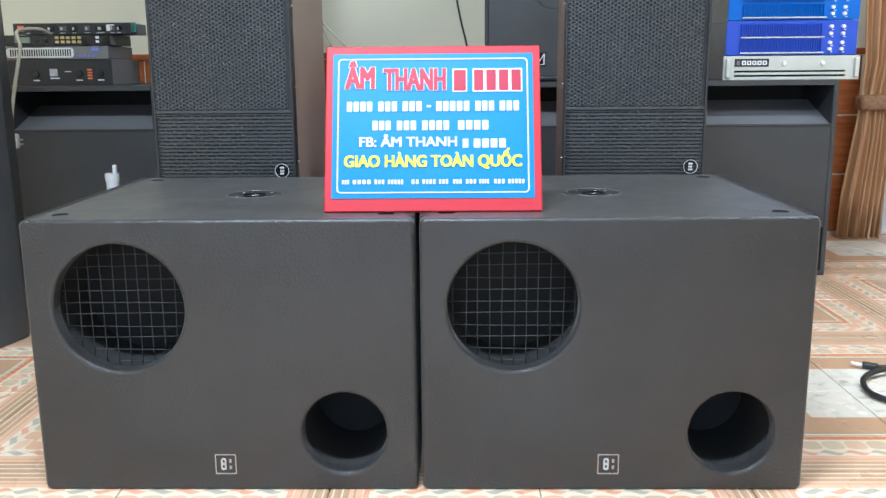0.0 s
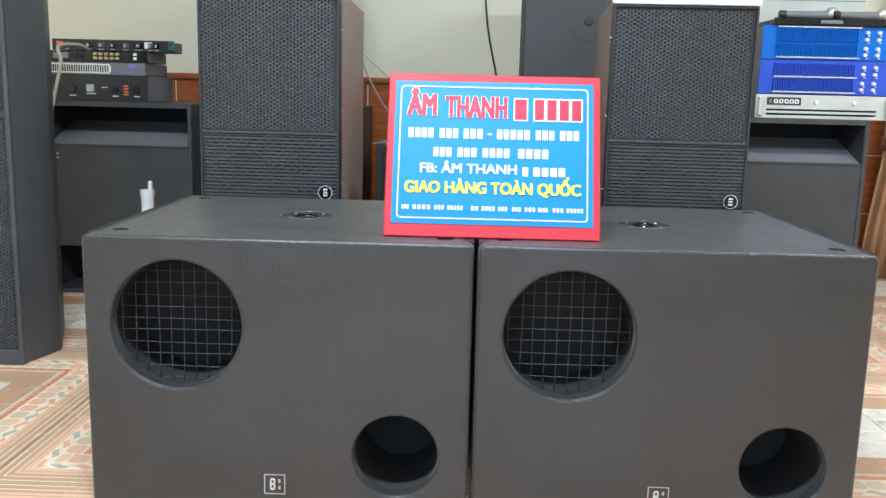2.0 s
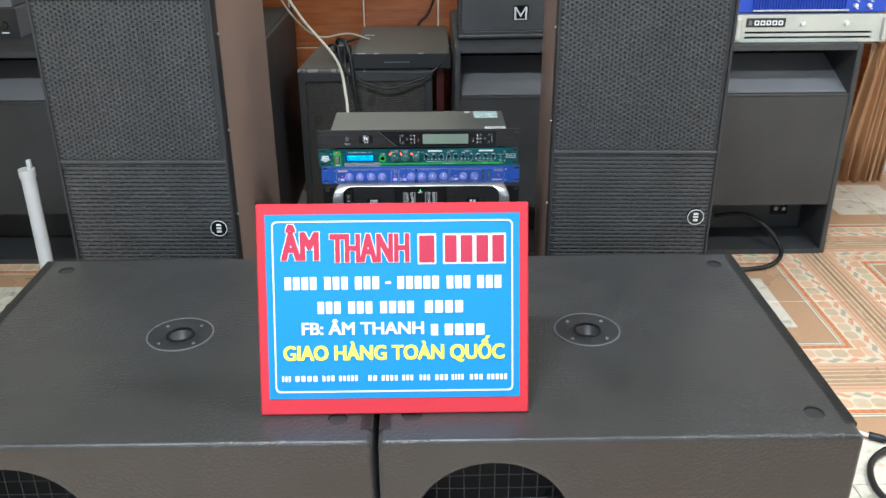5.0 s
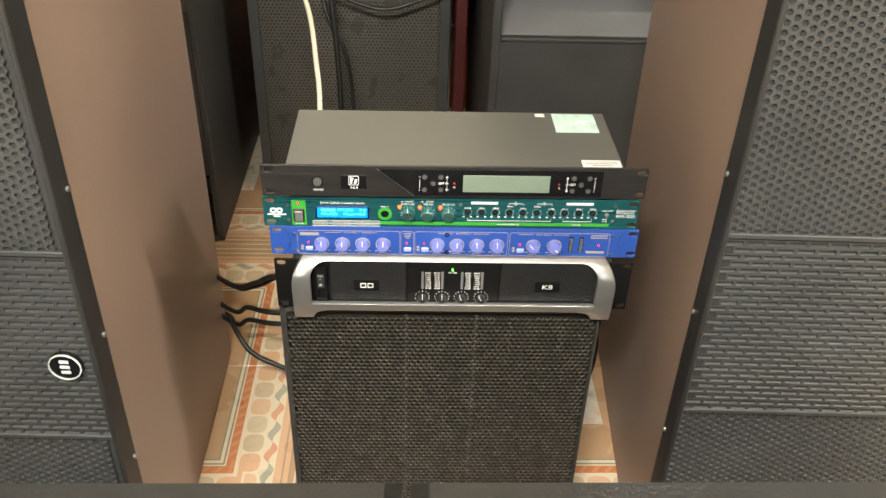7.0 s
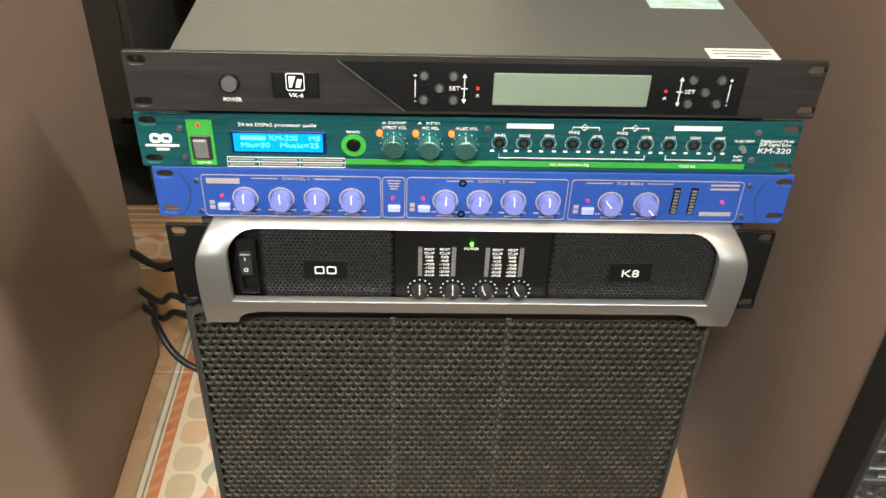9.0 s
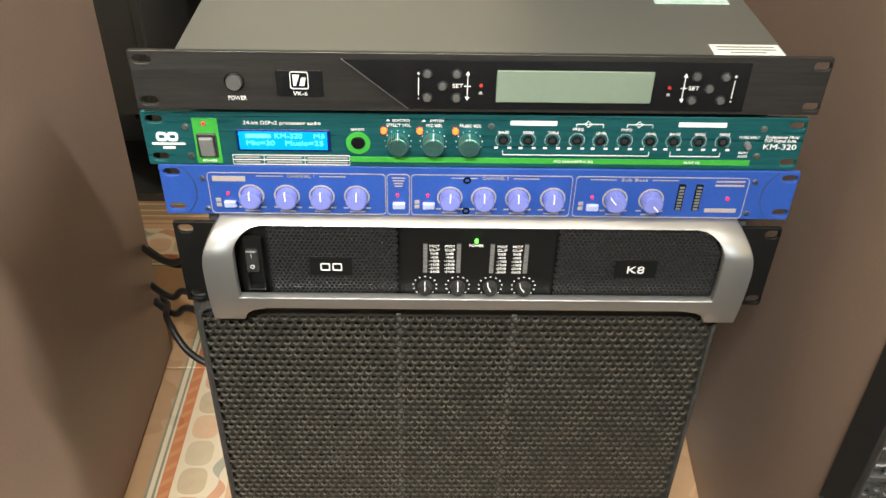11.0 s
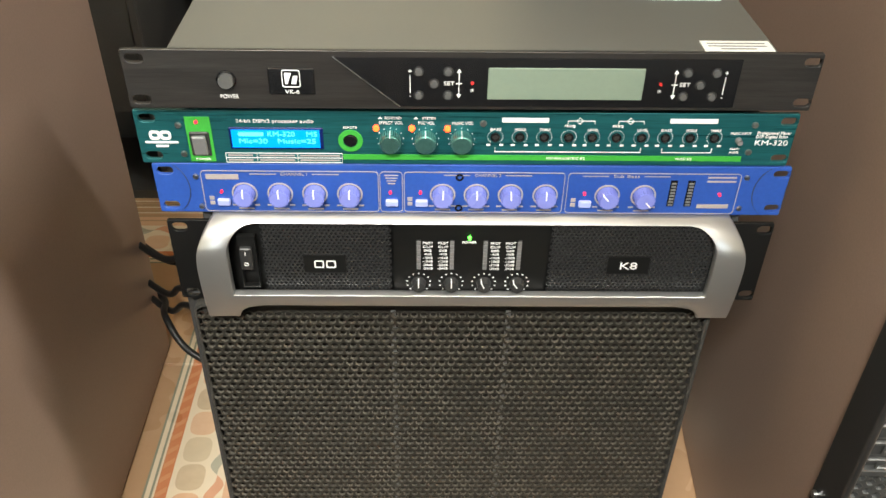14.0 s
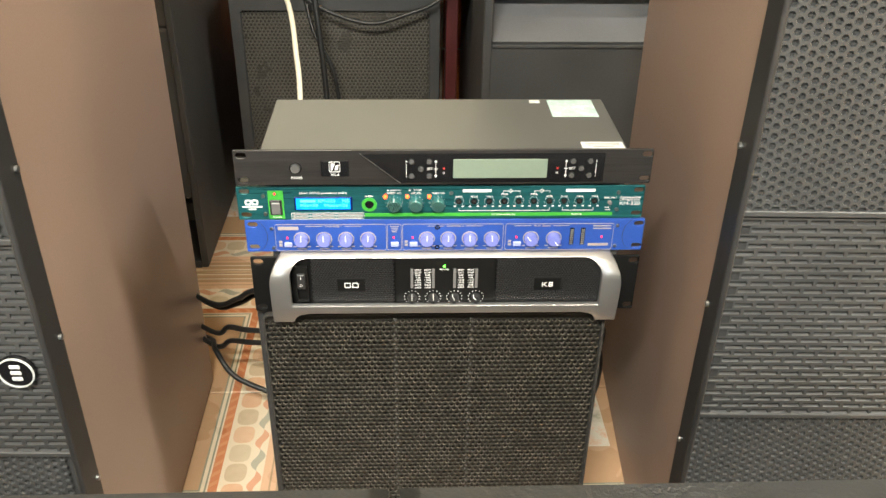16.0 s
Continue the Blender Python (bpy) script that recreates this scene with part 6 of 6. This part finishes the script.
cable("wall_cable", [(-0.05, 3.94, 1.60), (-0.02, 3.935, 1.15), (0.03, 3.935, 0.90), (0.045, 3.93, 0.83), (0.0, 3.93, 0.70), (-0.05, 3.92, 0.63), (-0.06, 3.90, 0.40), (-0.06, 3.90, 0.01)], 0.0045, M["cable"], "dark cable hanging down the cream wall")
cable("black_cable", [(-0.30, 3.58, 0.602), (-0.33, 3.46, 0.64), (-0.315, 3.40, 0.70), (-0.28, 3.365, 0.67), (-0.262, 3.34, 0.53), (-0.25, 3.32, 0.36), (-0.245, 3.28, 0.16), (-0.22, 3.2, 0.012)], 0.0065, M["cable"], "black cable looping over the amplifier and down the speaker")
cable("black_cable", [(-0.34, 3.60, 0.602), (-0.36, 3.44, 0.66), (-0.32, 3.38, 0.68), (-0.29, 3.36, 0.59), (-0.16, 3.355, 0.535), (-0.06, 3.36, 0.555), (0.01, 3.37, 0.585), (0.07, 3.39, 0.65)], 0.0045, M["cable"], "thin black cable sagging across the speaker front")
cable("black_cable", [(-0.26, 3.62, 0.66), (-0.30, 3.45, 0.66), (-0.28, 3.36, 0.53), (-0.235, 3.34, 0.43), (-0.22, 3.32, 0.29), (-0.22, 3.2, 0.012)], 0.0045, M["cable"], "black cable hanging before the mesh speaker")
strip = thing("power_strip", pose(-0.345, 3.50, 0.592), "black power strip tangled in cables on the speaker", "power strip")
part("body", box(0, 0.05, 0, 0.16, 0, 0.035, 0.005), M["cable"], strip)
for i in range(3):
    part("plug", box(0.010, 0.040, 0.012 + i * 0.048, 0.042 + i * 0.048, 0.034, 0.065, 0.006), M["black_plastic"], strip)
for pts in ([(-0.20, 2.60, 0.320), (-0.315, 2.62, 0.308), (-0.359, 2.65, 0.270), (-0.42, 2.71, 0.222), (-0.56, 2.86, 0.200)],
            [(-0.20, 2.62, 0.345), (-0.300, 2.64, 0.300), (-0.365, 2.68, 0.240), (-0.43, 2.74, 0.200), (-0.58, 2.90, 0.190)],
            [(-0.20, 2.60, 0.235), (-0.330, 2.62, 0.226), (-0.385, 2.68, 0.190), (-0.428, 2.72, 0.152), (-0.58, 2.88, 0.130)],
            [(-0.20, 2.60, 0.210), (-0.327, 2.62, 0.200), (-0.385, 2.68, 0.160), (-0.430, 2.72, 0.122), (-0.58, 2.88, 0.110)],
            [(-0.20, 2.58, 0.070), (-0.325, 2.62, 0.096), (-0.380, 2.64, 0.115), (-0.415, 2.68, 0.140), (-0.45, 2.77, 0.100), (-0.58, 2.88, 0.050)]):
    cable("black_cable", pts, 0.0048, M["cable"], "black speaker cable running behind the rack")
for k in range(5):
    cable("black_cable", [(0.20, 2.50 + 0.03 * k, 0.10 + 0.06 * k), (0.235, 2.55 + 0.02 * k, 0.12 + 0.055 * k), (0.27, 2.62 + 0.02 * k, 0.10 + 0.06 * k), (0.30, 2.75, 0.08 + 0.05 * k), (0.28, 2.9, 0.012)], 0.0055, M["cable"], "black speaker cable hanging beside the rack")
c_red = cable("black_cable", [(-0.56, 3.02, 0.16), (-0.548, 2.98, 0.10), (-0.555, 2.93, 0.03), (-0.60, 2.85, 0.010)], 0.006, M["cable"], "black cable with a red sleeve at the cabinet foot")
part("sleeve", tube("sleeve", [(-0.56, 3.02, 0.16), (-0.552, 2.995, 0.115)], 0.008), M["cable_red"], c_red, "red plug sleeve")

loop = [(0.78, 2.96, 0.009), (0.92, 2.945, 0.009), (1.05, 2.94, 0.009), (1.16, 2.97, 0.012), (1.215, 3.04, 0.03), (1.19, 3.12, 0.08), (1.12, 3.18, 0.11), (1.03, 3.22, 0.09)]
cable("black_cable", loop, 0.008, M["cable"], "thick black cable curling out of the bass cabinet")
cable("black_cable", [(0.86, 2.98, 0.009), (0.94, 2.83, 0.009), (0.99, 2.76, 0.009), (0.98, 2.70, 0.009), (0.90, 2.68, 0.009), (0.80, 2.72, 0.009)], 0.0075, M["cable"], "black cable loop on the floor")

ring = [(1.075, 2.010, 0.010), (1.135, 2.005, 0.009), (1.225, 2.020, 0.009), (1.325, 1.990, 0.009), (1.395, 1.900, 0.009), (1.385, 1.770, 0.009), (1.285, 1.700, 0.009), (1.090, 1.720, 0.009), (0.990, 1.800, 0.010), (1.000, 1.900, 0.012), (1.065, 1.960, 0.018), (1.195, 1.990, 0.024), (1.315, 2.060, 0.010), (1.455, 2.070, 0.009)]
fc = cable("floor_cable", ring, 0.0075, M["cable"], "coiled black audio cable on the tiles with a bared end")
part("plug", tube("plug", [(1.032, 2.041, 0.011), (1.056, 2.024, 0.010)], 0.0050), M["silver_trim"], fc, "pale metal plug")
part("plug_sleeve", tube("plug_sleeve", [(1.055, 2.025, 0.011), (1.085, 2.008, 0.011)], 0.0095), M["cable"], fc)
part("joint", box(1.290, 1.320, 1.955, 2.005, 0.002, 0.022, 0.004), M["cable"], fc)

cable("floor_cable", [(-1.33, 2.62, 0.008), (-1.20, 2.55, 0.008), (-1.08, 2.58, 0.008), (-1.0, 2.68, 0.008), (-1.08, 2.78, 0.008), (-1.22, 2.80, 0.008), (-1.32, 2.74, 0.012), (-1.25, 2.66, 0.018), (-1.02, 2.60, 0.010), (-0.90, 2.50, 0.008)], 0.0065, M["cable"], "black cable coiled on the floor behind the subwoofer")
cable("floor_cable", [(-1.20, 2.30, 0.008), (-1.13, 2.22, 0.008), (-1.10, 2.12, 0.008), (-1.02, 2.06, 0.008), (-0.92, 2.08, 0.008)], 0.006, M["cable"], "black cable on the floor beside the subwoofer")
c_w = cable("white_mains_cable", [(-1.60, 3.30, 0.931), (-1.60, 3.20, 0.945), (-1.597, 3.03, 0.930), (-1.575, 2.995, 0.878), (-1.586, 2.99, 0.816), (-1.602, 2.99, 0.756), (-1.626, 2.99, 0.655), (-1.634, 2.99, 0.600), (-1.632, 2.985, 0.560)], 0.0065, M["cable_white"], "white power cord with a plug hanging before the cabinet")
plug = part("plug", box(-1.650, -1.612, 2.970, 3.0, 0.512, 0.566, 0.008), M["pipe"], c_w, "white moulded plug")
for z in (0.528, 0.544):
    part("pin", disc((-1.613, 2.985, z), 0.003, 0.003, 0.018, "x", 8), M["steel"], plug)

pipe = thing("plastic_pipe", pose(-1.205, 2.80, 0), "upright white plastic pipe with a capped end", "pipe")
part("tube", disc((0, 0, 0), 0.021, 0.021, 0.435, "z", 24), M["pipe"], pipe)
part("cap", disc((0, 0, 0.415), 0.024, 0.024, 0.025, "z", 24), M["pipe"], pipe)
part("tab", box(0.004, 0.018, -0.008, 0.008, 0.438, 0.470, 0.005), M["pipe"], pipe)


# ---------------------------------------------------------------- floor tiles
TX, TY = 0.40, 0.4325
tile_mesh = bpy.data.meshes.new("tile")
bm = box(-TX / 2 + 0.0010, TX / 2 - 0.0010, -TY / 2 + 0.0010, TY / 2 - 0.0010, -0.0095, 0.0, 0.0014, 1)
bm.to_mesh(tile_mesh)
bm.free()
tile_mesh.materials.append(M["tile"])
ix0 = math.floor((X0 - 0.945) / TX)
iy0 = math.floor((Y0 - 1.862) / TY)
rnd = random.Random(3)
for i in range(ix0, ix0 + 17):
    for j in range(iy0, iy0 + 20):
        cx, cy = 0.945 + (i + 0.5) * TX, 1.862 + (j + 0.5) * TY
        if X0 - 0.2 < cx < X1 + 0.2 and Y0 - 0.2 < cy < Y1 + 0.1:
            t_ob = new("tile", tile_mesh)
            t_ob.parent = floor
            t_ob.location = (cx, cy, rnd.uniform(-0.0004, 0.0))
